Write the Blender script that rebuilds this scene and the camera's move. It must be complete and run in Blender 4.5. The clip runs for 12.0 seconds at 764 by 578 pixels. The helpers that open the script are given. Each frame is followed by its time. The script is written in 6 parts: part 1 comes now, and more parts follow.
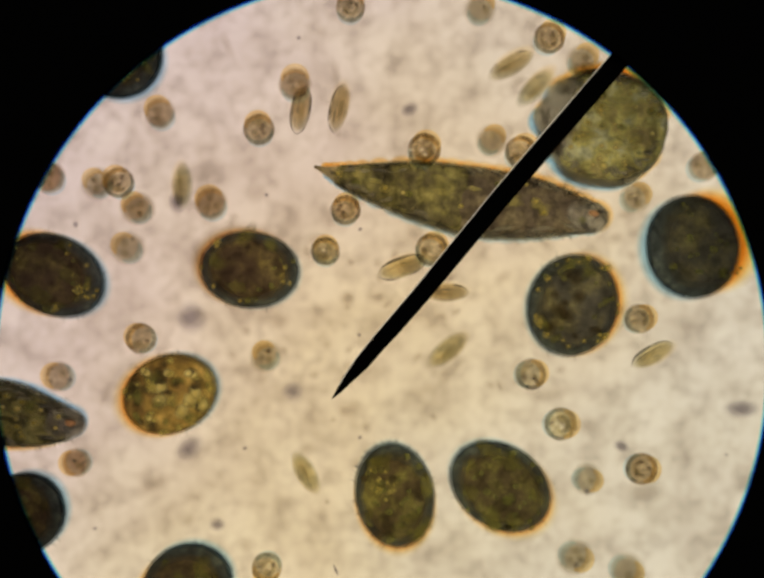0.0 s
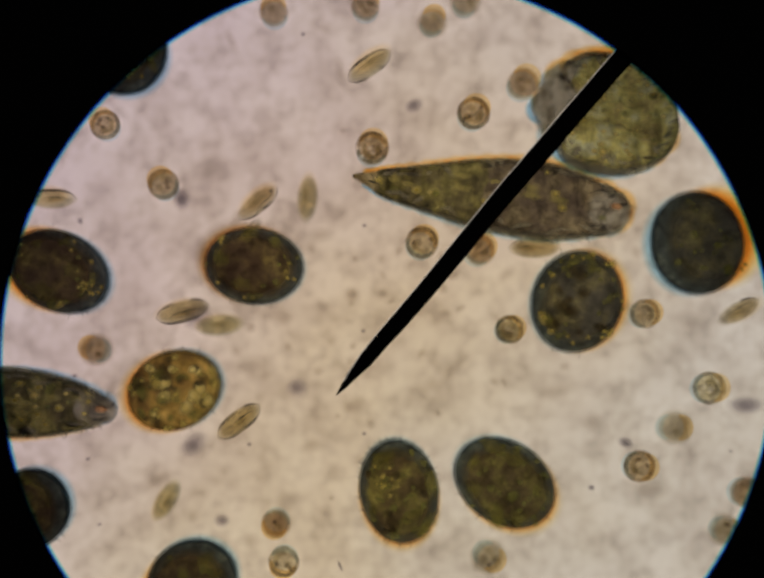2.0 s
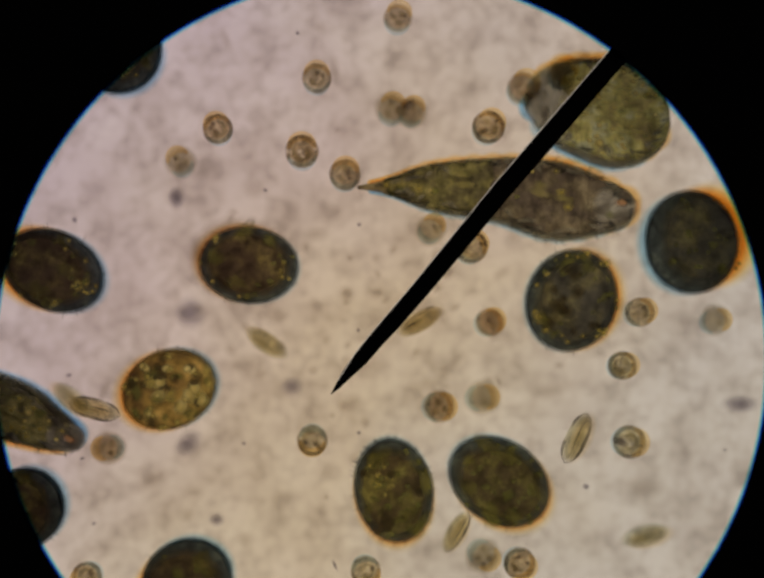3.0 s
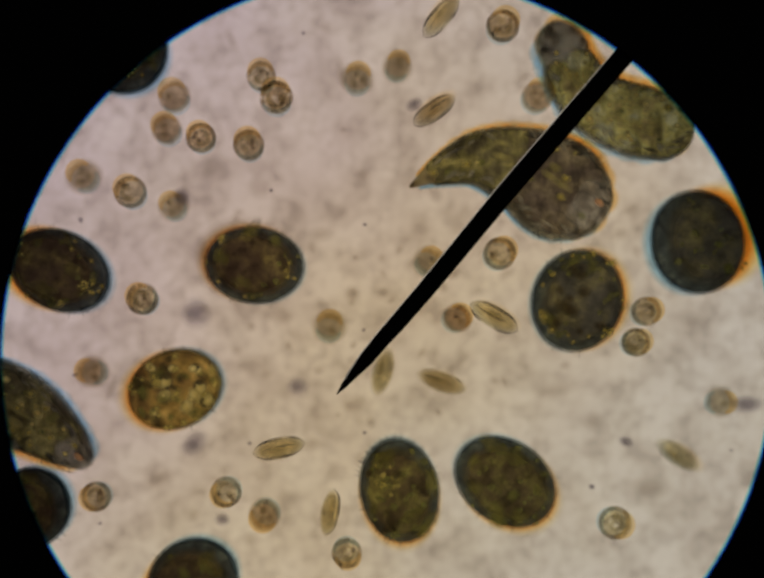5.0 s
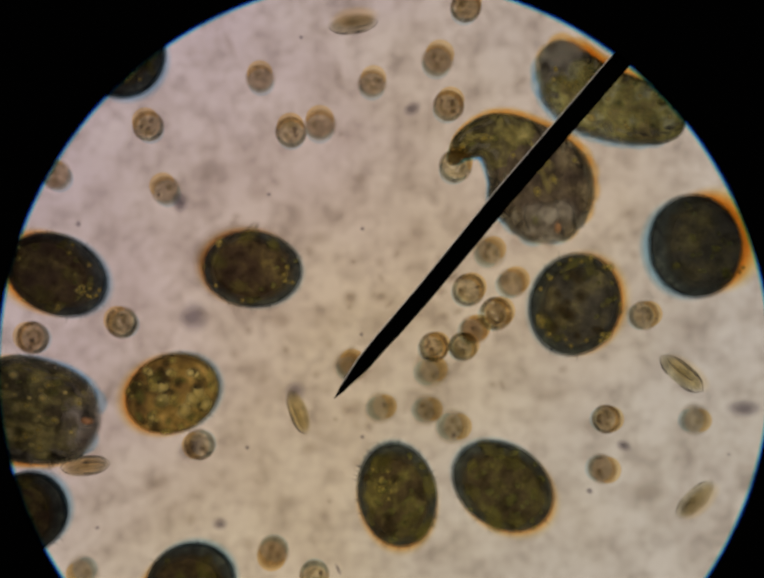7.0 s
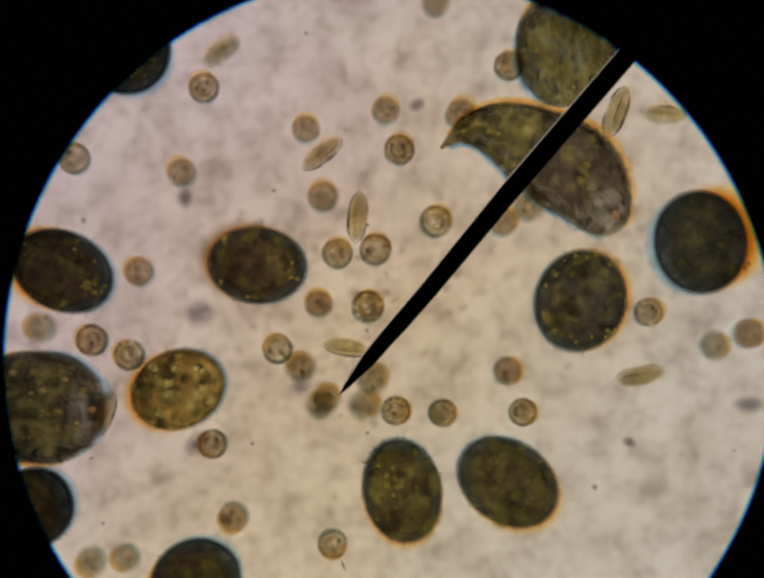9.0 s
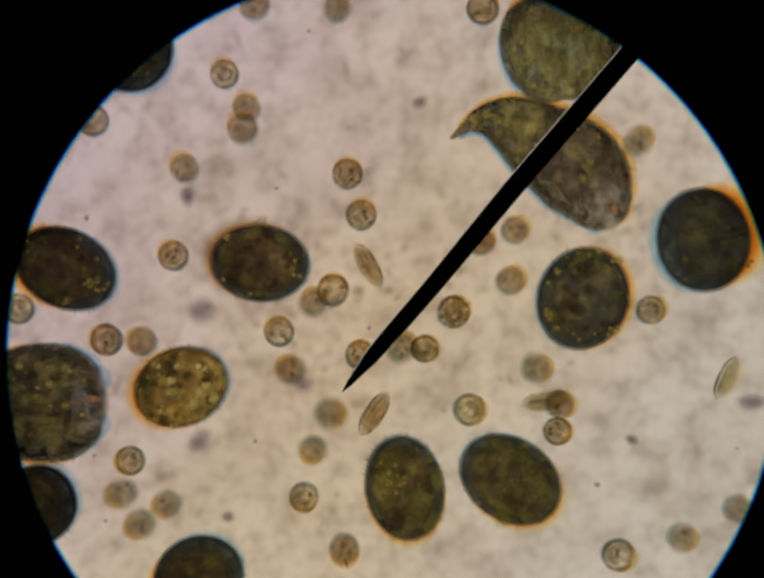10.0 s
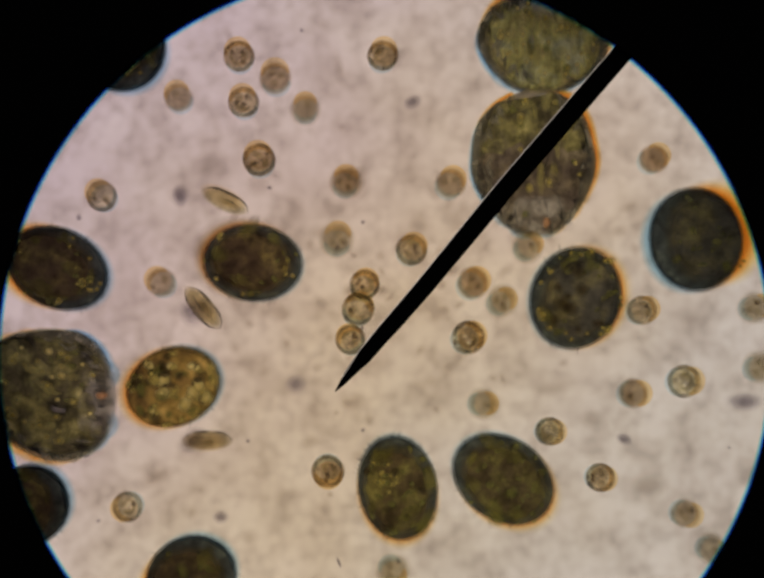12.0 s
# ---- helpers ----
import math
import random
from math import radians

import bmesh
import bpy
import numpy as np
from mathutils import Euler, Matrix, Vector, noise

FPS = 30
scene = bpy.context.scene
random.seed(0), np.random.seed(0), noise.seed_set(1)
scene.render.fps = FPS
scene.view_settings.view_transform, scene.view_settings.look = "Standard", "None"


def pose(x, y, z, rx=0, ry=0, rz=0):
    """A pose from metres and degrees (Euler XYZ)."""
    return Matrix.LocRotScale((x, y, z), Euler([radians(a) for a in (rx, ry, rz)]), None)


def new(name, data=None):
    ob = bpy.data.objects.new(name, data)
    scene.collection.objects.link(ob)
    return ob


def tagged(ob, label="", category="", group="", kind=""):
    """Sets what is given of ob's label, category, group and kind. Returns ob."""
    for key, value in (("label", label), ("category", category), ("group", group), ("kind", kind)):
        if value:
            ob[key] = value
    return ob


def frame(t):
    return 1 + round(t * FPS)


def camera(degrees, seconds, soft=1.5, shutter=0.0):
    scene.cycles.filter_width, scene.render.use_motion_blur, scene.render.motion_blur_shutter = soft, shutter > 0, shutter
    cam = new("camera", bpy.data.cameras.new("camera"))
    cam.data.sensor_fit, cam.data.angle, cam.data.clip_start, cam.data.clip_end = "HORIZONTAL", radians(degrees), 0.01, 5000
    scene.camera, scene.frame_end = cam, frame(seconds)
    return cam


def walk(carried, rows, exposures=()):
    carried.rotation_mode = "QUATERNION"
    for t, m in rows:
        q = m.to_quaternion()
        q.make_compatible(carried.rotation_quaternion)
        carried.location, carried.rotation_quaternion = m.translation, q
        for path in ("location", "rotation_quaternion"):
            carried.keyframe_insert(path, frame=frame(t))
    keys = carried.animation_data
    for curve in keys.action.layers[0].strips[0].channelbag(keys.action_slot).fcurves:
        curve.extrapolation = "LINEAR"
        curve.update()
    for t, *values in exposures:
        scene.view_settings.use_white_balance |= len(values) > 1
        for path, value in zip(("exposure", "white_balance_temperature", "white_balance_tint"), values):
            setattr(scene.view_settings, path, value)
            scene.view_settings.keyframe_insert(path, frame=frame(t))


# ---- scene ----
# A drop of pond water under a light microscope, a thousand times life size:
# one millimetre here is one micrometre on the slide. The camera looks down the
# eyepiece; the slide's upper face is z = 0 and the lamp glows below it.
HIGH = 1.13845          # the eye above the slide
MM = 0.001

cam = camera(38.0, 12.0, soft=2.9)
walk(cam, [
    (0, pose(0, 0, HIGH, 0.191, -0.221, 0)),
    (0.5, pose(0, 0, HIGH, 0.174, -0.106, 0)),
    (1, pose(0, 0, HIGH, 0.078, -0.020, 0)),
    (1.5, pose(0, 0, HIGH, -0.058, -0.116, 0)),
    (2, pose(0, 0, HIGH, 0.000, 0.000, 0)),
    (2.5, pose(0, 0, HIGH, -0.030, -0.096, 0)),
    (3, pose(0, 0, HIGH, -0.048, -0.272, 0)),
    (5, pose(0, 0, HIGH, -0.048, 0.020, 0)),
    (5.5, pose(0, 0, HIGH, -0.068, 0.028, 0)),
    (6, pose(0, 0, HIGH, -0.038, -0.010, 0)),
    (6.5, pose(0, 0, HIGH, 0.201, -0.174, 0)),
    (7, pose(0, 0, HIGH, 0.164, -0.096, 0)),
    (7.2, pose(0, 0, HIGH, 0.063, 0.237, 0)),
    (8.8, pose(0, 0, HIGH, 0.098, 0.126, 0)),
    (9, pose(0, 0, HIGH, -0.030, 0.164, 0)),
    (9.5, pose(0, 0, HIGH, -0.088, 0.078, 0)),
    (10, pose(0, 0, HIGH, -0.156, 0.299, 0)),
    (10.5, pose(0, 0, HIGH, -0.078, 0.201, 0)),
    (11, pose(0, 0, HIGH, -0.088, 0.116, 0)),
    (11.5, pose(0, 0, HIGH, -0.174, -0.030, 0)),
    (12, pose(0, 0, HIGH, -0.174, -0.068, 0)),
], exposures=[(0, 0.52, 7050, 3), (0.5, 0.26, 6700, 5), (1.0, 0.11, 6600, 7), (1.5, 0.04, 6380, 10), (2.0, 0.13, 6500, 10), (2.5, 0.03, 6500, 11), (3.0, -0.02, 6550, 11),
              (5.0, -0.04, 6550, 8), (5.5, -0.05, 6550, 8), (6.0, -0.03, 6550, 10), (6.5, 0.04, 6500, 12), (7.0, -0.06, 6550, 11), (9.0, 0.08, 6550, 9), (9.5, 0.09, 6550, 9),
              (10.5, 0.06, 6550, 10), (11.0, 0.04, 6550, 10), (11.5, -0.04, 6550, 10), (12, 0.10, 6480, 14)])

# ---- light: the lamp under the stage, and an added ambient fill to brighten the matt bodies ----
world = bpy.data.worlds.new("ambient_fill")
scene.world = world
world.use_nodes = True
world.node_tree.nodes["Background"].inputs["Color"].default_value = (1.0, 0.97, 0.93, 1)
world.node_tree.nodes["Background"].inputs["Strength"].default_value = 0.62
scene.cycles.transparent_max_bounces = 96
LAMP = (0.594, 0.516, 0.470)


# ---- materials ----
def blank(name):
    m = bpy.data.materials.new(name)
    m.use_nodes = True
    m.node_tree.nodes.clear()
    return m, m.node_tree.nodes, m.node_tree.links


def stops(nodes, pairs, smooth=False):
    """A colour ramp with the given (place, colour) stops."""
    ramp = nodes.new("ShaderNodeValToRGB")
    ramp.color_ramp.interpolation = "EASE" if smooth else "LINEAR"
    els = ramp.color_ramp.elements
    while len(els) < len(pairs):
        els.new(0.5)
    for el, (at, c) in zip(els, pairs):
        el.position = at
        el.color = (*c, 1)
    return ramp


def radius_of(nodes, links):
    """How far out a point lies between a body's middle (0) and its edge (1)."""
    co = nodes.new("ShaderNodeTexCoord")
    shift = nodes.new("ShaderNodeVectorMath")
    shift.operation = "MULTIPLY_ADD"
    shift.inputs[1].default_value = (2, 2, 0)
    shift.inputs[2].default_value = (-1, -1, 0)
    links.new(co.outputs["Generated"], shift.inputs[0])
    size = nodes.new("ShaderNodeVectorMath")
    size.operation = "LENGTH"
    links.new(shift.outputs["Vector"], size.inputs[0])
    return size.outputs["Value"]


def grain(nodes, links, scale, detail, pairs, seedy=True, rough=0.55, streaming=False, stretch=None):
    """A noise in the body's own space, other for each body, through a ramp."""
    co = nodes.new("ShaderNodeTexCoord")
    src = nodes.new("ShaderNodeNewGeometry").outputs["Position"] if streaming else co.outputs["Object"]
    if stretch:
        lay = nodes.new("ShaderNodeMapping")
        lay.inputs["Rotation"].default_value = (0, 0, radians(stretch[0]))
        lay.inputs["Scale"].default_value = (1, stretch[1], 1)
        links.new(src, lay.inputs["Vector"])
        src = lay.outputs["Vector"]
    n = nodes.new("ShaderNodeTexNoise")
    n.noise_dimensions = "4D"
    n.inputs["Scale"].default_value = scale
    n.inputs["Detail"].default_value = detail
    n.inputs["Roughness"].default_value = rough
    links.new(src, n.inputs["Vector"])
    if seedy:
        info = nodes.new("ShaderNodeObjectInfo")
        mul = nodes.new("ShaderNodeMath")
        mul.operation = "MULTIPLY"
        mul.inputs[1].default_value = 40
        links.new(info.outputs["Random"], mul.inputs[0])
        links.new(mul.outputs[0], n.inputs["W"])
    ramp = stops(nodes, pairs)
    links.new(n.outputs["Fac"], ramp.inputs["Fac"])
    return ramp.outputs["Color"]


def granules(nodes, links, scale, near, far, patch):
    """Small bright grains, bunched where a wider noise lets them be: 0 where none lies, 1 where one does."""
    co = nodes.new("ShaderNodeTexCoord")
    flat = nodes.new("ShaderNodeVectorMath")
    flat.operation = "MULTIPLY"
    flat.inputs[1].default_value = (1, 1, 0.25)
    links.new(co.outputs["Object"], flat.inputs[0])
    info = nodes.new("ShaderNodeObjectInfo")
    mul = nodes.new("ShaderNodeMath")
    mul.operation = "MULTIPLY"
    mul.inputs[1].default_value = 60
    links.new(info.outputs["Random"], mul.inputs[0])
    cells = nodes.new("ShaderNodeTexVoronoi")
    cells.voronoi_dimensions = "4D"
    cells.inputs["Scale"].default_value = scale
    links.new(flat.outputs["Vector"], cells.inputs["Vector"])
    spot = nodes.new("ShaderNodeMapRange")
    spot.interpolation_type = "SMOOTHSTEP"
    spot.inputs["From Min"].default_value = far
    spot.inputs["From Max"].default_value = near
    links.new(cells.outputs["Distance"], spot.inputs["Value"])
    wide = nodes.new("ShaderNodeTexNoise")
    wide.noise_dimensions = "4D"
    wide.inputs["Scale"].default_value = scale * 0.28
    wide.inputs["Detail"].default_value = 2
    links.new(flat.outputs["Vector"], wide.inputs["Vector"])
    links.new(mul.outputs[0], wide.inputs["W"])
    where = nodes.new("ShaderNodeMapRange")
    where.interpolation_type = "SMOOTHSTEP"
    where.inputs["From Min"].default_value = patch[0]
    where.inputs["From Max"].default_value = patch[1]
    links.new(wide.outputs["Fac"], where.inputs["Value"])
    both = nodes.new("ShaderNodeMath")
    both.operation = "MULTIPLY"
    links.new(spot.outputs["Result"], both.inputs[0])
    links.new(where.outputs["Result"], both.inputs[1])
    return both.outputs[0]


def times(nodes, links, a, b):
    mix = nodes.new("ShaderNodeMix")
    mix.data_type = "RGBA"
    mix.blend_type = "MULTIPLY"
    mix.inputs["Factor"].default_value = 1
    links.new(a, mix.inputs["A"])
    links.new(b, mix.inputs["B"])
    return mix.outputs["Result"]


def fade(nodes, links, colour, r, start, end):
    """The colour inside, clear water past the edge."""
    rng = nodes.new("ShaderNodeMapRange")
    rng.interpolation_type = "SMOOTHSTEP"
    rng.inputs["From Min"].default_value = start
    rng.inputs["From Max"].default_value = end
    links.new(r, rng.inputs["Value"])
    mix = nodes.new("ShaderNodeMix")
    mix.data_type = "RGBA"
    links.new(rng.outputs["Result"], mix.inputs["Factor"])
    links.new(colour, mix.inputs["A"])
    mix.inputs["B"].default_value = (1, 1, 1, 1)
    return mix.outputs["Result"]


def stained(name, grains, soft=None, spots=None, hues=None):
    """Living matter that light passes through: it takes away its own colours. grains: (scale, detail, stops);
    spots: (scale, near, far, patch, colour) of pale grains in it; hues: stops of tints that set one body apart from the next."""
    m, nodes, links = blank(name)
    colour = None
    for scale, detail, pairs in grains:
        c = grain(nodes, links, scale, detail, pairs)
        colour = c if colour is None else times(nodes, links, colour, c)
    if hues:
        ramp = stops(nodes, hues)
        links.new(nodes.new("ShaderNodeObjectInfo").outputs["Random"], ramp.inputs["Fac"])
        colour = times(nodes, links, colour, ramp.outputs["Color"])
    if spots:
        mix = nodes.new("ShaderNodeMix")
        mix.data_type = "RGBA"
        links.new(granules(nodes, links, *spots[:4]), mix.inputs["Factor"])
        links.new(colour, mix.inputs["A"])
        mix.inputs["B"].default_value = (*spots[4], 1)
        colour = mix.outputs["Result"]
    if soft:
        colour = fade(nodes, links, colour, radius_of(nodes, links), *soft)
    clear = nodes.new("ShaderNodeBsdfTransparent")
    links.new(colour, clear.inputs["Color"])
    out = nodes.new("ShaderNodeOutputMaterial")
    links.new(clear.outputs[0], out.inputs["Surface"])
    return m


def flesh(name, grains, opacity=1.0, soft=(0.93, 1.0), streaming=False):
    """Dense living matter: matt, coloured at several scales, clear towards a soft edge."""
    m, nodes, links = blank(name)
    colour = None
    for scale, detail, pairs, *stretch in grains:
        c = grain(nodes, links, scale, detail, pairs, not streaming, streaming=streaming, stretch=stretch)
        colour = c if colour is None else times(nodes, links, colour, c)
    matt = nodes.new("ShaderNodeBsdfDiffuse")
    links.new(colour, matt.inputs["Color"])
    up = nodes.new("ShaderNodeCombineXYZ")
    up.inputs["Z"].default_value = 1
    links.new(up.outputs[0], matt.inputs["Normal"])
    clear = nodes.new("ShaderNodeBsdfTransparent")
    rng = nodes.new("ShaderNodeMapRange")
    rng.interpolation_type = "SMOOTHSTEP"
    rng.inputs["From Min"].default_value = soft[0]
    rng.inputs["From Max"].default_value = soft[1]
    rng.inputs["To Min"].default_value = opacity
    rng.inputs["To Max"].default_value = 0.0
    links.new(radius_of(nodes, links), rng.inputs["Value"])
    mix = nodes.new("ShaderNodeMixShader")
    links.new(rng.outputs["Result"], mix.inputs[0])
    links.new(clear.outputs[0], mix.inputs[1])
    links.new(matt.outputs[0], mix.inputs[2])
    out = nodes.new("ShaderNodeOutputMaterial")
    links.new(mix.outputs[0], out.inputs["Surface"])
    return m


def plain(name, c, rough=0.9):
    m, nodes, links = blank(name)
    b = nodes.new("ShaderNodeBsdfPrincipled")
    b.inputs["Base Color"].default_value = (*c, 1)
    b.inputs["Roughness"].default_value = rough
    b.inputs["Specular IOR Level"].default_value = 0.0
    n = nodes.new("ShaderNodeTexNoise")
    n.inputs["Scale"].default_value = 220
    bump = nodes.new("ShaderNodeBump")
    bump.inputs["Strength"].default_value = 0.2
    bump.inputs["Distance"].default_value = 0.0005
    links.new(n.outputs["Fac"], bump.inputs["Height"])
    links.new(bump.outputs[0], b.inputs["Normal"])
    out = nodes.new("ShaderNodeOutputMaterial")
    links.new(b.outputs[0], out.inputs["Surface"])
    return m


def grey(v):
    return (v, v, v)


BLACK = plain("black_metal", (0.0006, 0.0006, 0.0006))
# Pale colour of the bright halo drawn beside the needle
EDGE_HALO = plain("edge_halo", (0.97, 0.87, 0.76), 0.5)
FINE = (105, 3, [(0.34, grey(0.50)), (0.50, grey(0.84)), (0.64, grey(1.0))])
GREEN_BODY = flesh("green_cytoplasm", [
    (50, 3, [(0.30, (0.119, 0.083, 0.047)), (0.46, (0.170, 0.125, 0.062)), (0.56, (0.241, 0.198, 0.074)), (0.68, (0.431, 0.375, 0.118))]),
    (20, 2, [(0.34, grey(0.66)), (0.52, grey(0.88)), (0.66, grey(1.0))]), FINE,
], 1.0, (0.62, 1.0))
DARK_BODY = flesh("dark_cytoplasm", [
    (56, 4, [(0.30, (0.104, 0.066, 0.046)), (0.48, (0.148, 0.103, 0.060)), (0.58, (0.212, 0.158, 0.072)), (0.71, (0.400, 0.316, 0.112))]),
    (20, 2, [(0.34, grey(0.64)), (0.66, grey(1.0))]), FINE,
], 1.0, (0.62, 1.0))
# Outer layer; its blue is the lens's fringe put into the colour
BLUE_BODY = flesh("fringe_blue_ectoplasm", [
    (70, 4, [(0.32, (0.072, 0.084, 0.084)), (0.52, (0.120, 0.138, 0.132)), (0.68, (0.225, 0.255, 0.215))]), FINE,
], 1.0, (0.86, 1.02))
SLATE_BODY = flesh("slate_green_cytoplasm", [
    (46, 3, [(0.30, (0.100, 0.091, 0.080)), (0.46, (0.156, 0.142, 0.110)), (0.57, (0.237, 0.207, 0.122)), (0.70, (0.425, 0.365, 0.163))]),
    (17, 2, [(0.34, grey(0.66)), (0.52, grey(0.90)), (0.64, grey(1.0))]), FINE,
], 1.0, (0.60, 1.0))
GOLD_BODY = flesh("golden_cytoplasm", [
    (30, 3, [(0.34, (0.128, 0.076, 0.036)), (0.46, (0.321, 0.200, 0.064)), (0.56, (0.529, 0.343, 0.092)), (0.68, (0.899, 0.605, 0.180))]),
    (95, 3, [(0.34, grey(0.55)), (0.52, grey(0.88)), (0.66, grey(1.0))]),
], 1.0, (0.84, 1.02))
GOLD_RIM = flesh("golden_rim", [(60, 3, [(0.3, (0.231, 0.150, 0.050)), (0.7, (0.462, 0.320, 0.090))])], 0.9, (0.84, 1.02))
GRAIN_YELLOW = flesh("yellow_grain", [(120, 2, [(0.3, (0.50, 0.385, 0.09)), (0.7, (0.80, 0.655, 0.19))])], 0.52, (0.0, 1.0))
GRAIN_GOLD = flesh("golden_grain", [(90, 2, [(0.3, (0.62, 0.47, 0.12)), (0.7, (0.98, 0.83, 0.34))])], 0.9, (0.0, 1.0))
GRAIN_OLIVE = flesh("olive_plastid", [(70, 3, [(0.34, (0.14, 0.120, 0.040)), (0.50, (0.26, 0.230, 0.055)), (0.66, (0.42, 0.37, 0.080))])], 0.40, (0.0, 1.0))
GRAIN_GREEN = flesh("green_grain", [(120, 2, [(0.3, (0.19, 0.18, 0.045)), (0.7, (0.32, 0.31, 0.075))])], 0.55, (0.0, 1.0))
GRAIN_BROWN = flesh("brown_grain", [(120, 2, [(0.3, (0.050, 0.034, 0.018)), (0.7, (0.10, 0.070, 0.030))])], 0.72, (0.0, 1.0))
# Colour fringes of the lens, painted as tinted shells round the cells
AMBER_FRINGE = stained("amber_lens_fringe", [(30, 2, [(0.3, (0.96, 0.57, 0.17)), (0.7, (0.99, 0.65, 0.23))])], (0.70, 1.0))
STRAW_FRINGE = stained("straw_lens_fringe", [(30, 2, [(0.3, (0.99, 0.85, 0.50)), (0.7, (1.0, 0.89, 0.58))])], (0.68, 1.0))
BLUE_FRINGE = stained("blue_lens_fringe", [(30, 2, [(0.3, (0.58, 0.80, 0.95)), (0.7, (0.65, 0.85, 0.97))])], (0.76, 1.0))
BROWN_HAZE = stained("brown_haze", [(30, 2, [(0.3, (0.44, 0.37, 0.34)), (0.7, (0.60, 0.53, 0.49))])], (0.45, 1.0))
CILIA = stained("cilia", [(60, 2, [(0.3, grey(0.42)), (0.7, grey(0.62))])])
ROUND_BODY = stained("round_cell_body", [
    (115, 3, [(0.32, (0.50, 0.47, 0.405)), (0.50, (0.68, 0.648, 0.565)), (0.68, (0.88, 0.86, 0.76))]),
], (0.80, 1.0), (150, 0.15, 0.60, (0.42, 0.58), (0.98, 0.98, 0.94)), [(0.0, (0.90, 0.84, 0.75)), (0.3, (0.97, 0.95, 0.86)), (0.6, (1.0, 1.0, 0.94)), (1.0, (1.0, 0.99, 0.99))])
ROUND_BROWN = stained("round_cell_brown", [
    (95, 3, [(0.30, (0.55, 0.50, 0.425)), (0.50, (0.675, 0.63, 0.545)), (0.70, (0.84, 0.80, 0.71))]),
], (0.66, 1.0), None, [(0.0, (0.88, 0.80, 0.73)), (0.4, (0.95, 0.92, 0.88)), (1.0, (1.0, 1.0, 1.0))])
ROUND_PALE = stained("round_cell_pale", [
    (105, 3, [(0.32, (0.58, 0.555, 0.49)), (0.50, (0.75, 0.725, 0.645)), (0.66, (0.94, 0.925, 0.84))]),
], (0.86, 1.0), None, [(0.0, (0.92, 0.86, 0.78)), (0.5, (0.97, 0.95, 0.91)), (1.0, (1.0, 1.0, 1.0))])
ROUND_WALL = stained("round_cell_wall", [(62, 2, [(0.34, (0.68, 0.67, 0.67)), (0.60, (0.96, 0.95, 0.95))])])
PLASTID = stained("plastid", [(110, 2, [(0.3, (0.80, 0.78, 0.70)), (0.7, (0.96, 0.95, 0.88))])])
EYE_DOT = stained("dark_dot", [(110, 1, [(0.3, (0.60, 0.55, 0.50)), (0.7, (0.74, 0.70, 0.64))])], (0.1, 1.0))
HAZY_BODY = stained("hazy_cell_body", [
    (90, 2, [(0.32, (0.585, 0.555, 0.485)), (0.70, (0.77, 0.74, 0.65))]),
], (0.46, 1.0), None, [(0.0, (0.86, 0.79, 0.72)), (0.3, (0.94, 0.91, 0.86)), (0.6, (0.99, 0.98, 0.95)), (1.0, (0.99, 0.99, 0.99))])
# Amber and blue of the lens's colour fringe on round swimmers
ROUND_FRINGE = stained("round_cell_fringe", [(40, 1, [(0.3, (0.98, 0.88, 0.67)), (0.7, (0.99, 0.92, 0.75))])])
ROUND_BLUE = stained("round_cell_blue", [(40, 1, [(0.3, (0.86, 0.94, 0.98)), (0.7, (0.90, 0.97, 1.0))])])
GRANULE = stained("granule", [(90, 1, [(0.3, (0.76, 0.73, 0.64)), (0.7, (0.90, 0.88, 0.78))])], (0.0, 1.0))
SPINDLE_BODY = stained("spindle_body", [
    (75, 3, [(0.32, (0.55, 0.57, 0.54)), (0.52, (0.72, 0.735, 0.68)), (0.70, (0.92, 0.93, 0.84))]),
], (0.52, 1.0), None, [(0.0, (0.94, 0.90, 0.88)), (0.5, (0.98, 0.97, 0.95)), (1.0, (1.0, 1.0, 0.96))])
SPINDLE_PALE = stained("spindle_pale_body", [
    (75, 3, [(0.32, (0.64, 0.63, 0.56)), (0.52, (0.79, 0.78, 0.70)), (0.70, (0.93, 0.92, 0.83))]),
], (0.66, 1.0), None, [(0.0, (0.88, 0.85, 0.84)), (0.5, (0.95, 0.94, 0.91)), (1.0, (1.0, 1.0, 0.95))])
SPINDLE_WALL = stained("spindle_wall", [(48, 2, [(0.36, (0.44, 0.43, 0.42)), (0.50, (0.70, 0.69, 0.67)), (0.60, (0.97, 0.97, 0.95))])])
# Amber of the lens's colour fringe on spindles
SPINDLE_FRINGE = stained("spindle_fringe", [(40, 1, [(0.3, (0.99, 0.92, 0.78)), (0.7, (1.0, 0.96, 0.86))])], (0.50, 1.0))
COARSE = (15, 2, [(0.35, grey(0.62)), (0.50, grey(0.93)), (0.60, grey(1.0))])
STRIAE = (85, 2, [(0.36, grey(0.58)), (0.50, grey(0.92)), (0.60, grey(1.0))], 20, 0.28)
FOLDS = (62, 3, [(0.36, grey(0.46)), (0.47, grey(0.86)), (0.55, grey(1.0))], 25, 0.22)
GRAINY = (120, 3, [(0.34, grey(0.50)), (0.50, grey(0.82)), (0.64, grey(1.0))])
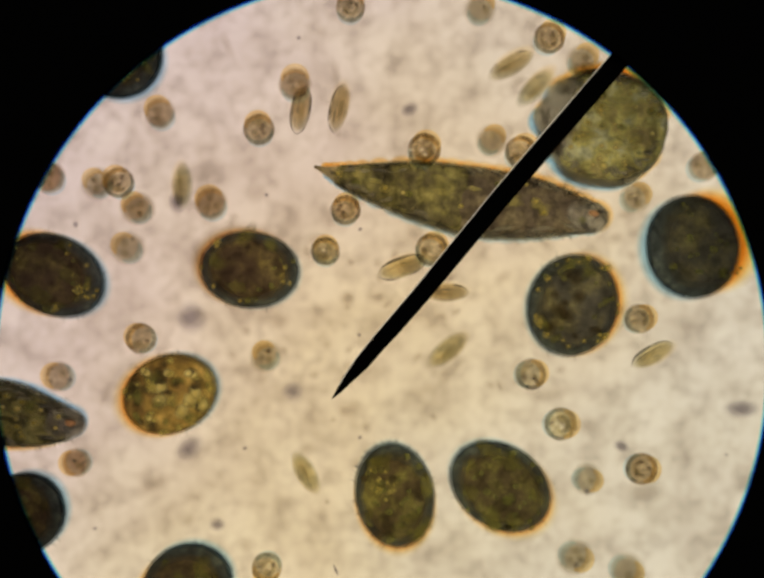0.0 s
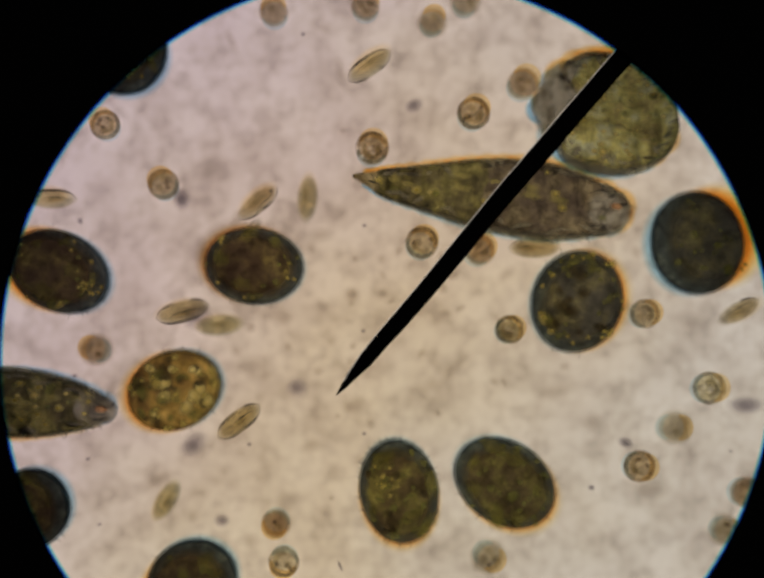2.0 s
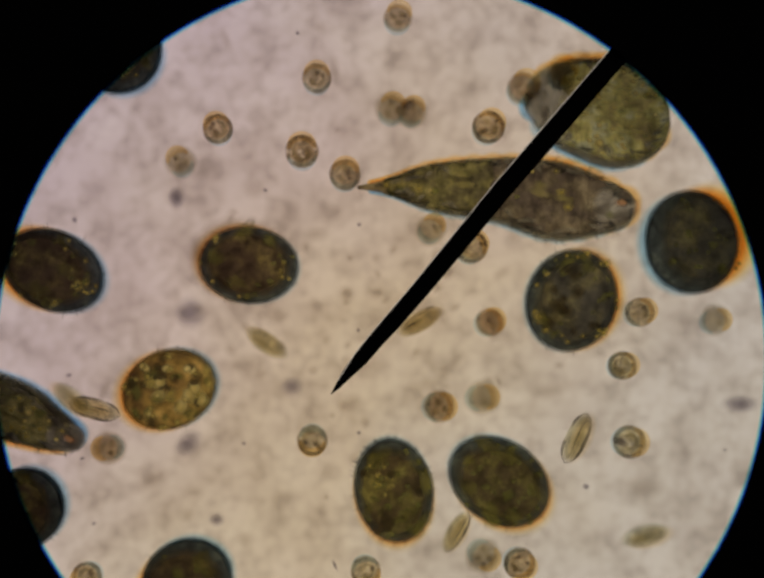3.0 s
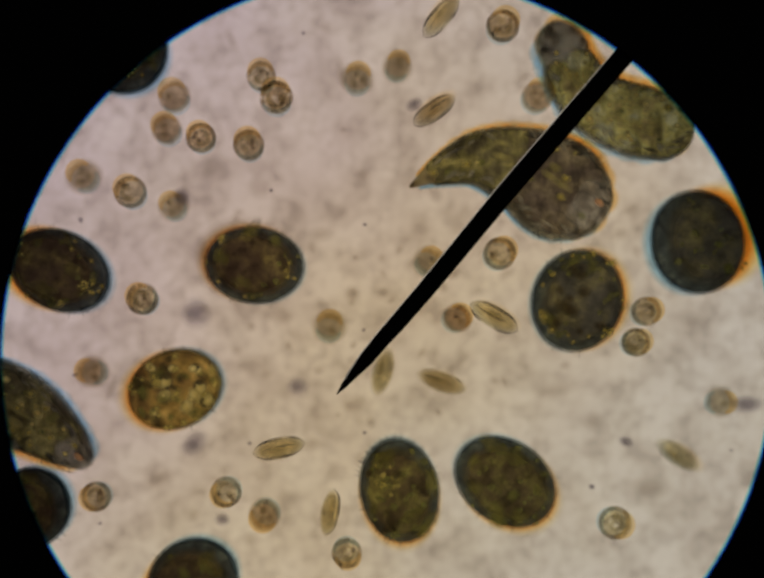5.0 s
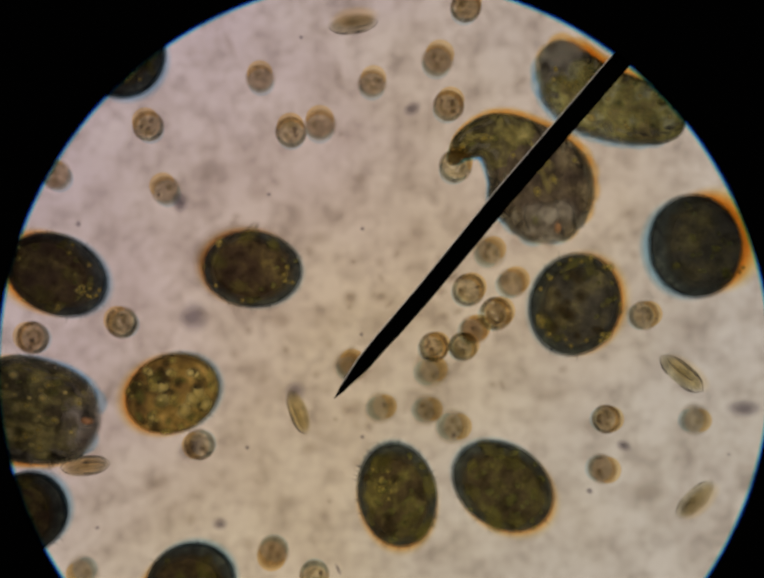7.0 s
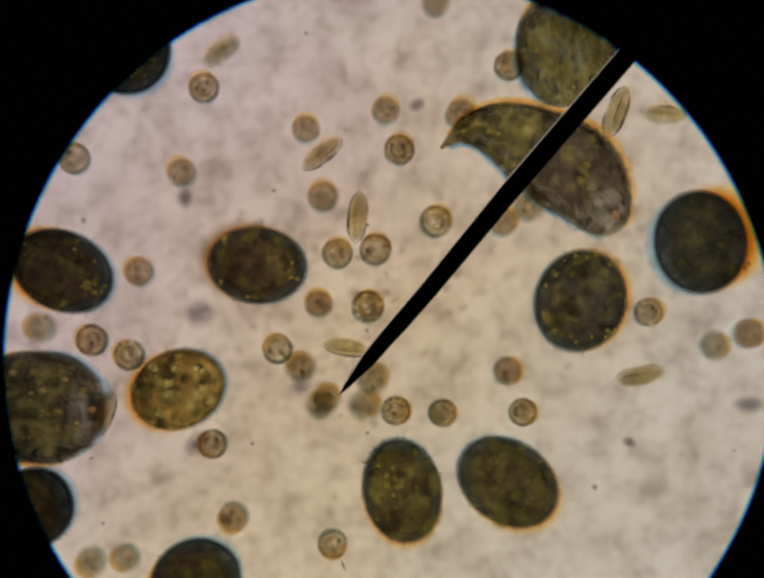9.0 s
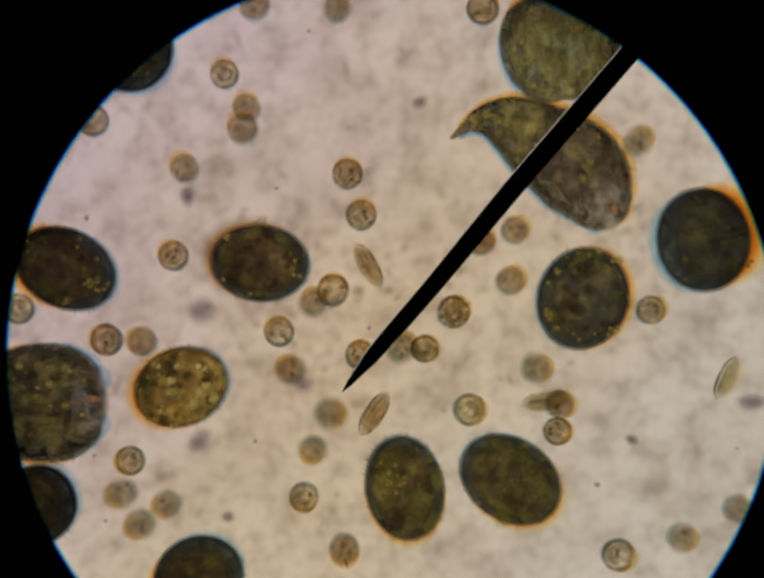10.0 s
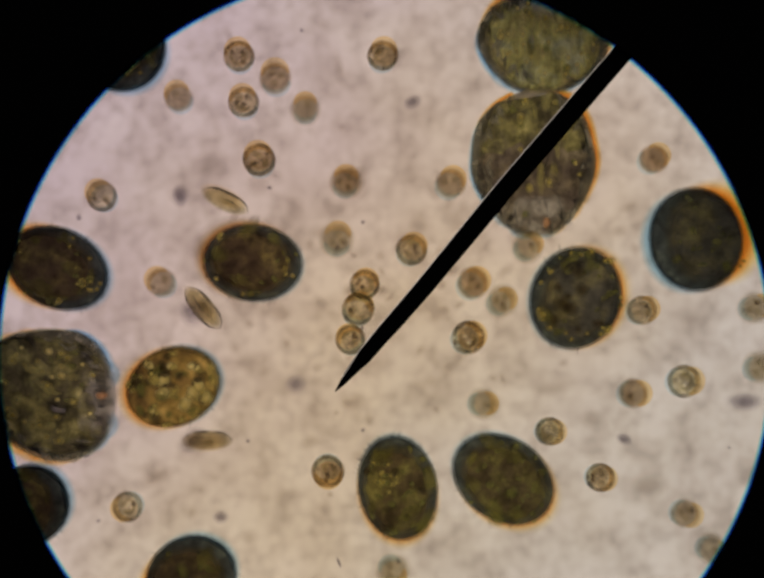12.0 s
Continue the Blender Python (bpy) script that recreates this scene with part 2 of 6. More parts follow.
LOBE_GREEN = flesh("ciliate_green", [
    (46, 3, [(0.30, (0.146, 0.118, 0.073)), (0.46, (0.278, 0.240, 0.122)), (0.56, (0.456, 0.402, 0.155)), (0.70, (0.898, 0.774, 0.315))]), COARSE, STRIAE, GRAINY,
], 1.0, (0.5, 1.0), True)
LOBE_GREY = flesh("ciliate_olive_grey", [
    (42, 3, [(0.30, (0.146, 0.109, 0.091)), (0.46, (0.248, 0.194, 0.142)), (0.56, (0.344, 0.273, 0.175)), (0.70, (0.616, 0.505, 0.317))]), COARSE, STRIAE, GRAINY,
], 1.0, (0.5, 1.0), True)
LOBE_GOLD = flesh("ciliate_gold", [
    (40, 4, [(0.30, (0.38, 0.310, 0.165)), (0.42, (0.74, 0.620, 0.270)), (0.51, (0.95, 0.870, 0.320)), (0.62, (0.98, 0.97, 0.62))]), FOLDS, GRAINY,
], 1.0, (0.5, 1.0), True)
LOBE_RIM = flesh("ciliate_rim", [
    (70, 3, [(0.30, (0.243, 0.215, 0.161)), (0.50, (0.454, 0.412, 0.296)), (0.68, (0.972, 0.890, 0.675))]), GRAINY,
], 0.42, (0.76, 1.0), True)
LOBE_CLEAR = flesh("ciliate_clear", [
    (80, 4, [(0.36, (0.20, 0.168, 0.130)), (0.46, (0.50, 0.430, 0.345)), (0.57, (0.98, 0.89, 0.75))]),
], 0.21, (0.4, 1.0), True)
LOBE_TAIL = flesh("ciliate_tail", [
    (60, 3, [(0.32, (0.304, 0.228, 0.118)), (0.50, (0.552, 0.427, 0.214)), (0.66, (0.980, 0.800, 0.442))]),
], 0.15, (0.5, 1.0), True)
CREASE = flesh("pale_crease", [(90, 2, [(0.3, (0.26, 0.23, 0.16)), (0.7, (0.62, 0.56, 0.42))])], 0.34, (0.0, 1.0))
DARK_CREASE = flesh("dark_crease", [(90, 2, [(0.3, (0.06, 0.05, 0.04)), (0.7, (0.11, 0.09, 0.065))])], 0.5, (0.1, 1.0))
YELLOW_PATCH = flesh("yellow_patch", [(110, 2, [(0.3, (0.50, 0.415, 0.11)), (0.7, (0.86, 0.74, 0.26))])], 0.32, (0.0, 1.0))
ORANGE_SPOT = flesh("orange_spot", [(120, 2, [(0.3, (0.60, 0.28, 0.12)), (0.7, (0.85, 0.48, 0.25))])], 0.7, (0.2, 1.0))
FOLD = stained("mouth_fold", [(60, 2, [(0.3, grey(0.55)), (0.7, grey(0.80))])])
# Amber and blue of the lens's colour fringe round the ciliates
LOBE_FRINGE = stained("ciliate_fringe", [(40, 1, [(0.3, (0.975, 0.82, 0.54)), (0.7, (0.99, 0.87, 0.62))])], (0.66, 1.0))
LOBE_BLUE = stained("ciliate_blue", [(40, 1, [(0.3, (0.74, 0.88, 0.98)), (0.7, (0.80, 0.92, 1.0))])], (0.70, 1.0))
SPECK_DARK = stained("dark_speck", [(60, 2, [(0.3, (0.48, 0.46, 0.50)), (0.7, (0.68, 0.66, 0.69))])], (0.0, 1.0))
SPECK_PALE = stained("pale_speck", [(40, 2, [(0.3, (0.85, 0.83, 0.81)), (0.7, (0.93, 0.92, 0.905))])], (0.0, 1.0))
# Tints of the lens's colour fringe where the field ends
CYAN_STOP_FRINGE = stained("cyan_stop_fringe", [(20, 1, [(0.3, (0.66, 0.93, 0.99)), (0.7, (0.70, 0.95, 1.0))])])
BLUE_STOP_FRINGE = stained("blue_stop_fringe", [(20, 1, [(0.3, (0.22, 0.62, 0.95)), (0.7, (0.28, 0.68, 0.98))])])
DEEP_STOP_FRINGE = stained("deep_stop_fringe", [(20, 1, [(0.3, (0.01, 0.14, 0.55)), (0.7, (0.02, 0.18, 0.62))])])


def pond_water():
    """Cloudy water with soft clouds; the light's uneven colour cast is painted in: rosy on one side of the drop,
    straw-coloured in the middle, bluish on the other.
    """
    m, nodes, links = blank("pond_water")
    co = nodes.new("ShaderNodeTexCoord")
    far = nodes.new("ShaderNodeTexNoise")
    far.inputs["Scale"].default_value = 3.5
    far.inputs["Detail"].default_value = 2
    links.new(co.outputs["Object"], far.inputs["Vector"])
    # Wide tints stand in for the light's uneven colour, not the water's own
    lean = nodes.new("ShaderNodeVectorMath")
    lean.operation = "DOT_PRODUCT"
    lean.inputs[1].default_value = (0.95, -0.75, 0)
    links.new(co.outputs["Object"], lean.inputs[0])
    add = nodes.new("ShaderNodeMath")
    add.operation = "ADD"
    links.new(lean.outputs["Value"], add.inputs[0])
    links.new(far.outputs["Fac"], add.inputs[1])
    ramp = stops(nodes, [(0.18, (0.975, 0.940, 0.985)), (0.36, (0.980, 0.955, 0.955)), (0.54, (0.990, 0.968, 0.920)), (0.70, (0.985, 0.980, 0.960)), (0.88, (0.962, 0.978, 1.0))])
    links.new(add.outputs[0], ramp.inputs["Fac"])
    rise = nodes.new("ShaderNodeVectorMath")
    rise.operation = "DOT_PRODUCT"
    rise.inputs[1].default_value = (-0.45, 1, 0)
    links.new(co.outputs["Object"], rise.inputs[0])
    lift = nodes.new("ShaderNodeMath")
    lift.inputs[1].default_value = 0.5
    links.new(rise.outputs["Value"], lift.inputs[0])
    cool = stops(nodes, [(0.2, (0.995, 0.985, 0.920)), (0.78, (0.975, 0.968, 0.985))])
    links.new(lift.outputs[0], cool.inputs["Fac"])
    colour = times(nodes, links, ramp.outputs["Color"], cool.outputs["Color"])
    # The straw middle is part of the same painted colour cast
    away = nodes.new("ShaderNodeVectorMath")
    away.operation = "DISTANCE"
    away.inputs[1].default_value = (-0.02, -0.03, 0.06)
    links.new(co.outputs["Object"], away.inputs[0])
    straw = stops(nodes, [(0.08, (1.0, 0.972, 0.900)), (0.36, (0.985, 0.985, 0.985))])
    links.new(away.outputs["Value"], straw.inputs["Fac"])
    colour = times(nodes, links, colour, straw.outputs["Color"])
    for scale, detail, pairs in (
            (11, 2, [(0.34, (0.945, 0.935, 0.935)), (0.54, (0.99, 0.99, 0.985)), (0.70, (1, 1, 1))]),
            (24, 2, [(0.30, (0.835, 0.815, 0.795)), (0.44, (0.945, 0.937, 0.925)), (0.57, (1, 1, 1))]),
            (48, 1, [(0.28, (0.86, 0.85, 0.845)), (0.42, (0.955, 0.95, 0.945)), (0.55, (1, 1, 1))])):
        colour = times(nodes, links, colour, grain(nodes, links, scale, detail, pairs))
    clear = nodes.new("ShaderNodeBsdfTransparent")
    links.new(colour, clear.inputs["Color"])
    out = nodes.new("ShaderNodeOutputMaterial")
    links.new(clear.outputs[0], out.inputs["Surface"])
    return m


WATER = pond_water()
GLASS = stained("slide_glass", [(3, 1, [(0.3, grey(0.985)), (0.7, grey(0.995))])])


def glowing(name, c):
    m, nodes, links = blank(name)
    e = nodes.new("ShaderNodeEmission")
    e.inputs["Color"].default_value = (*c, 1)
    out = nodes.new("ShaderNodeOutputMaterial")
    links.new(e.outputs[0], out.inputs["Surface"])
    return m


LAMP_GLASS = glowing("lamp_glass", LAMP)


# ---- mesh helpers ----
def mesh_of(bm, name, material, smooth=True):
    me = bpy.data.meshes.new(name)
    bm.to_mesh(me)
    bm.free()
    for p in me.polygons:
        p.use_smooth = smooth
    me.materials.append(material)
    return me


def part(name, data, material, parent, label="", at=None):
    """One mesh object under a thing; data is a bmesh or a mesh to share."""
    me = mesh_of(data, name, material) if isinstance(data, bmesh.types.BMesh) else data
    ob = new(name, me)
    ob.parent = parent
    if at is not None:
        ob.matrix_basis = at
    return tagged(ob, label=label)


def blob(a, b, c, rough=0.0, size=3.0, seed=0, sub=4, point=1.0, flat=1.0):
    """A rounded body with half axes a, b, c, uneven by rough; point under 1 draws its ends out, flat under 1 flattens its top."""
    bm = bmesh.new()
    bmesh.ops.create_icosphere(bm, subdivisions=sub, radius=1)
    off = Vector((seed * 7.3, seed * 3.1, seed * 1.7))
    for v in bm.verts:
        k = 1 + rough * noise.noise(v.co * size + off)
        x = v.co.x
        taper = (1 - abs(x) ** 2.2) ** (1 - point) if point < 1 and abs(x) < 1 else 1.0
        z = math.copysign(abs(v.co.z) ** flat, v.co.z)
        v.co = Vector((v.co.x * a * k, v.co.y * b * k * taper, z * c * k * taper))
    return bm


def hoop(a, b, r, n=40, m=6, flat=1.0):
    """A ring of tube radius r round the ellipse a, b."""
    bm = bmesh.new()
    loops = []
    for i in range(n):
        t = 2 * math.pi * i / n
        c, s = math.cos(t), math.sin(t)
        loops.append([bm.verts.new(((a + r * math.cos(p)) * c, (b + r * math.cos(p)) * s, r * flat * math.sin(p)))
                      for p in (2 * math.pi * j / m for j in range(m))])
    for i in range(n):
        for j in range(m):
            bm.faces.new((loops[i][j], loops[(i + 1) % n][j], loops[(i + 1) % n][(j + 1) % m], loops[i][(j + 1) % m]))
    return bm


def ring_plate(inner, outer, z0, z1, n=160):
    """A flat ring with thickness."""
    bm = bmesh.new()
    rows = []
    for i in range(n):
        t = 2 * math.pi * i / n
        c, s = math.cos(t), math.sin(t)
        rows.append([bm.verts.new((r * c, r * s, z)) for r, z in ((inner, z0), (outer, z0), (outer, z1), (inner, z1))])
    for i in range(n):
        for j in range(4):
            bm.faces.new((rows[i][j], rows[(i + 1) % n][j], rows[(i + 1) % n][(j + 1) % 4], rows[i][(j + 1) % 4]))
    return bm


def slab(x, y, z0, z1):
    bm = bmesh.new()
    bmesh.ops.create_cube(bm, size=1)
    for v in bm.verts:
        v.co = Vector((v.co.x * x, v.co.y * y, z1 if v.co.z > 0 else z0))
    bmesh.ops.bevel(bm, geom=bm.edges[:], offset=min(0.004, (z1 - z0) * 0.3), segments=1, affect="EDGES")
    return bm


def structure(name, bm, material, label, category, smooth=False):
    ob = new(name, mesh_of(bm, name, material, smooth))
    return tagged(ob, label, category, kind="structure")


def thing(name, x, y, z, label, category, group="", turn=0.0):
    ob = new(name)
    ob.empty_display_size = 0.02
    ob.matrix_basis = pose(x * MM, y * MM, z * MM, 0, 0, turn)
    return tagged(ob, label, category, group)


# ---- the microscope: lamp, slide, water, field stop, tube ----
def disc_plate(r, z0, z1, n=96):
    bm = bmesh.new()
    bmesh.ops.create_cone(bm, cap_ends=True, segments=n, radius1=r, radius2=r, depth=z1 - z0)
    bmesh.ops.translate(bm, verts=bm.verts, vec=(0, 0, (z0 + z1) / 2))
    return bm


structure("lamp", disc_plate(0.95, -0.32, -0.30), LAMP_GLASS, "round frosted lamp glass glowing warm white under the slide", "lamp")
structure("glass_slide", slab(1.30, 1.22, -0.060, -0.002), GLASS, "clear glass microscope slide lit from below", "slide")
structure("water", slab(1.28, 1.20, -0.0015, 0.134), WATER, "layer of cloudy pinkish pond water with a painted-in colour cast", "water")

OPEN = 398.4 * MM * (1 - 0.150 / HIGH)
STOP_AT = pose(4.7 * MM * 0.868, -73.9 * MM * 0.868, 0)
stop = structure("field_stop", ring_plate(OPEN, 1.5, 0.150, 0.156), BLACK, "black round field stop of the eyepiece", "field stop")
stop.matrix_basis = STOP_AT
# Tinted rings paint the lens's blue fringe inside the stop
part("deep_edge", ring_plate(OPEN - 1.6 * MM, OPEN, 0.1505, 0.1515), DEEP_STOP_FRINGE, stop, "thin dark blue lens fringe along the stop")
part("blue_edge", ring_plate(OPEN - 2.8 * MM, OPEN - 1.6 * MM, 0.1505, 0.1515), BLUE_STOP_FRINGE, stop, "thin blue lens fringe along the stop")
part("cyan_edge", ring_plate(OPEN - 4.6 * MM, OPEN - 2.8 * MM, 0.1505, 0.1515), CYAN_STOP_FRINGE, stop, "thin cyan lens fringe along the stop")


def blade(line):
    """A flattened rod through (x, y, width)."""
    k = 0.868
    bm = bmesh.new()
    rows = []
    for i, (x, y, w) in enumerate(line):
        ax, ay, _ = line[max(0, i - 1)]
        bx, by, _ = line[min(len(line) - 1, i + 1)]
        d = Vector((bx - ax, by - ay, 0)).normalized()
        n = Vector((-d.y, d.x, 0))
        h = w * 0.5
        rows.append([bm.verts.new((Vector((x, y, 0)) + n * p * h) * k * MM + Vector((0, 0, q * min(w, 9) * 0.5 * MM)))
                     for p, q in ((-1, 0), (-0.7, 0.8), (0.7, 0.8), (1, 0), (0.7, -0.8), (-0.7, -0.8))])
    for i in range(len(rows) - 1):
        for j in range(6):
            bm.faces.new((rows[i][j], rows[i][(j + 1) % 6], rows[i + 1][(j + 1) % 6], rows[i + 1][j]))
    bm.faces.new(rows[0])
    bm.faces.new(rows[-1])
    bmesh.ops.recalc_face_normals(bm, faces=bm.faces[:])
    return bm


def pointer():
    """A flattened steel needle, ground to a point, that reaches in from the stop."""
    root = thing("pointer_needle", 0, 0, 144, "long black tapered pointer needle fixed in the eyepiece", "pointer")
    part("tip", blade([(-47.5, -110, 0.6), (-39.5, -100.4, 6.2), (-32.3, -90.6, 10.2), (-16.9, -73, 16.0), (-0.2, -52.8, 17.2)]), BLACK, root, "sharp ground tip")
    # Pale strip paints the bright halo along the needle's upper-left edge
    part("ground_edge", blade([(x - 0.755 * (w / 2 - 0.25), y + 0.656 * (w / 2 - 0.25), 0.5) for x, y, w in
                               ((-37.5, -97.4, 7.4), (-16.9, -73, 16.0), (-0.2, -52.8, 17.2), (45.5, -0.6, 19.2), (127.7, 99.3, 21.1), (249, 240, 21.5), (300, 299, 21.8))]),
         EDGE_HALO, root, "thin bright halo painted along the needle's edge", pose(0, 0, 3.8 * MM))
    part("shaft", blade([(-0.2, -52.8, 17.2), (13.7, -37.8, 17.8), (45.5, -0.6, 19.2), (127.7, 99.3, 21.1), (249, 240, 21.5), (330, 334, 22)]), BLACK, root)


pointer()


# ---- resting green cells ----
def fringe(x, y, k):
    """The lens draws its amber seam outwards from the middle of the field."""
    return (x - 10) * k, (y + 40) * k


GRAINS = [mesh_of(blob(p * MM, p * q * MM, p * 0.35 * MM, 0.5, 1.4, i + 3 * k, 3), "granule", m)
          for k, m in enumerate((GRAIN_YELLOW, GRAIN_GREEN, GRAIN_BROWN, GRAIN_GOLD)) for i, (p, q) in enumerate(((3.6, 0.8), (6.0, 0.8), (9.5, 0.85)))]
PLASTIDS = [mesh_of(blob(p * MM, p * q * MM, p * 0.22 * MM, 0.7, 1.7, i + 20, 3), "plastid", GRAIN_OLIVE) for i, (p, q) in enumerate(((9, 0.6), (13, 0.7), (17, 0.55), (11, 0.9)))]


def resting(x, y, a, b, turn, seed, label, body=GREEN_BODY, spots=(), hairs=0, k=0.029, haze=None, patch=None):
    """spots: (kind of grain, how many, from, to) with from and to as shares of the way out to the edge."""
    tall = 13
    root = thing("resting_cell", x, y, 16, label, "cell", "resting cells", turn)
    rng = random.Random(seed)
    a, b = a * 1.012, b * 1.012
    fx, fy = fringe(x, y, k)
    # Inner body is shifted outwards, so the painted blue fringe shows inwards
    deep = 0.42 if body is SLATE_BODY else 0.25
    c, s = math.cos(radians(-turn)), math.sin(radians(-turn))
    lx, ly = fx * c - fy * s, fx * s + fy * c
    tint_layer = part("ectoplasm", blob((a + 1.2) * MM, (b + 1.2) * MM, tall * MM, 0.035, 1.6, seed, 5, flat=0.6), GOLD_RIM if body is GOLD_BODY else BLUE_BODY, root, "smooth outer layer, mostly tinted as blue lens fringe")
    inside = part("cytoplasm", blob((a - 1.0) * MM, (b - 1.0) * MM, (tall + 3) * MM, 0.035, 1.6, seed, 5, flat=0.6), body, root, "mottled inner body", pose(lx * deep * MM, ly * deep * MM, 3 * MM))
    # Three tinted shells draw the lens's colour fringes; the cell has no such layers
    part("pellicle", blob((a + 3.4) * MM, (b + 3.4) * MM, 8 * MM, 0.035, 1.6, seed), AMBER_FRINGE, root, "amber colour fringe of the lens", pose(lx * 0.95 * MM, ly * 0.95 * MM, -2 * MM))
    part("outer_skin", blob((a + 4.4) * MM, (b + 4.4) * MM, 7 * MM, 0.035, 1.6, seed), STRAW_FRINGE, root, "pale straw colour fringe of the lens", pose(lx * 1.85 * MM, ly * 1.85 * MM, -4 * MM))
    part("inner_skin", blob((a + 2.4) * MM, (b + 2.4) * MM, 7 * MM, 0.035, 1.6, seed), BLUE_FRINGE, root, "bluish colour fringe of the lens", pose(-lx * 0.62 * MM, -ly * 0.62 * MM, -3 * MM))
    # Soft tinted shell draws a brown haze to one side of the cell
    if haze:
        part("slime", blob(a * 1.17 * MM, b * 1.22 * MM, 10 * MM, 0.12, 1.4, seed + 3), BROWN_HAZE, root, "soft brownish haze drawn round the cell", pose(haze[0] * MM, haze[1] * MM, -4 * MM))
    for kind, count, low, high in spots:
        for i in range(count):
            u, q = rng.uniform(0, 6.28), rng.uniform(low ** 2, high ** 2) ** 0.5
            px, py = a * q * math.cos(u), b * q * math.sin(u)
            pz = (tall + 3) * max(0.0, 1 - q * q) ** 0.3 + 0.4
            size = min(2, int(abs(rng.gauss(0, 0.9))) + (1 if kind == 2 or body is GOLD_BODY else 0))
            part("granule", GRAINS[kind * 3 + size], None, inside, ("yellow grain", "green grain", "brown food vacuole", "golden food vacuole")[kind],
                 pose(px * MM, py * MM, pz * MM, 0, 0, rng.uniform(0, 180)))
    for i in range(9 if body is GREEN_BODY else 3 if body is DARK_BODY else 0):
        u, q = rng.uniform(0, 6.28), rng.uniform(0.15, 0.72) ** 0.5
        part("plastid", PLASTIDS[i % 4], None, inside, "olive plastid", pose(a * q * math.cos(u) * MM, b * q * math.sin(u) * MM, ((tall + 3) * (1 - q * q) ** 0.3 - 0.6) * MM, 0, 0, rng.uniform(0, 180)))
    if patch:
        for i in range(patch[3]):
            px, py = patch[0] + rng.gauss(0, patch[2]), patch[1] + rng.gauss(0, patch[2] * 0.8)
            pz = (tall + 3) * max(0.0, 1 - (px / a) ** 2 - (py / b) ** 2) ** 0.3 + 0.4
            part("granule", GRAINS[rng.choice((0, 0, 3))], None, inside, "yellow grain", pose(px * MM, py * MM, pz * MM, 0, 0, rng.uniform(0, 180)))
    for i in range(hairs):
        u = rng.uniform(0, 6.28)
        bm = bmesh.new()
        bmesh.ops.create_cone(bm, cap_ends=True, segments=5, radius1=0.6 * MM, radius2=0.15 * MM, depth=rng.uniform(4, 10) * MM)
        part("cilium", bm, CILIA, tint_layer, "",
             pose(a * 1.02 * math.cos(u) * MM, b * 1.02 * math.sin(u) * MM, 0, 0, 90, math.degrees(math.atan2(math.sin(u) / b, math.cos(u) / a)) + rng.uniform(-25, 25)))
    return root


F = 0.986


def mm(px, py):
    return (px - 784) * 0.5 * F, (593 - py) * 0.5 * F


resting(*mm(122, 557), 53, 40, -27, 1, "dark olive-green egg-shaped cell with bright granules", DARK_BODY, [(0, 14, 0.5, 0.9), (1, 16, 0.3, 0.9)], 14, patch=(38, 3, 6, 15))
resting(*mm(522, 546), 50, 39, -5, 2, "very dark brown-green oval cell with few bright granules", DARK_BODY, [(0, 7, 0.6, 0.9), (1, 8, 0.2, 0.9)], 8, haze=(-7, 4), patch=(38, 4, 6, 4))
resting(*mm(362, 799), 49, 40, 22, 3, "golden-green mottled oval cell full of vacuoles", GOLD_BODY, [(2, 16, 0.0, 0.8), (3, 13, 0.15, 0.8), (0, 30, 0.1, 0.9), (1, 18, 0.2, 0.9)], 10)
resting(*mm(818, 1007), 53, 40, -80, 4, "dark green oval cell with a yellowish granular patch", GREEN_BODY, [(1, 30, 0.0, 0.9), (2, 8, 0.2, 0.9)], 44, patch=(-15, -9, 7, 26))
resting(*mm(1037, 991), 55, 42, -33, 5, "dark green oval cell lying aslant, smooth edged", GREEN_BODY, [(1, 26, 0.1, 0.9), (2, 6, 0.2, 0.8)], 8)
resting(*mm(1184, 617), 53, 45.5, 72, 6, "dark green oval cell with pale granules round its edge", SLATE_BODY, [(0, 22, 0.68, 0.92), (1, 30, 0.3, 0.92), (2, 12, 0.0, 0.7)], 6)
resting(*mm(1430, 500), 53.5, 46.5, 100, 7, "bluish dark green nearly round cell", SLATE_BODY, [(1, 22, 0.1, 0.9)], 0, 0.048)
resting(*mm(62, 1045), 42, 40, 60, 8, "dark green round cell half hidden by the field's edge", DARK_BODY, [(1, 8, 0.2, 0.9)], 4)
resting(*mm(395, 1192), 46, 42, 20, 9, "dark green round cell low in the field", DARK_BODY, [(1, 10, 0.2, 0.9)], 12)
resting(*mm(254, 105), 45, 44, 40, 10, "dark green cell with golden granules at the field's edge", GREEN_BODY, [(0, 8, 0.3, 0.8), (1, 24, 0.2, 0.9)], patch=(-6, -23, 8, 26))

# ---- small specks lying on the slide ----
def speck(x, y, a, b, turn, material, label):
    a, b = (a * 1.3, b * 1.3) if a > 5 and material is SPECK_DARK else (a, b)
    root = new("debris_speck", mesh_of(blob(a * MM, b * MM, 3 * MM, 0.25, 1.5, x, 3), "debris_speck", material))
    root.matrix_basis = pose(x * MM, y * MM, 3 * MM, 0, 0, turn)
    return tagged(root, label, "debris", "specks of debris")


speck(-205, 92, 7.5, 10, 0, SPECK_DARK, "small dark speck of debris on the slide")
speck(-191, -26, 14, 16, 20, SPECK_DARK, "small dark speck of debris on the slide")
speck(-192, -159, 16, 11, 40, SPECK_DARK, "small dark speck of debris on the slide")
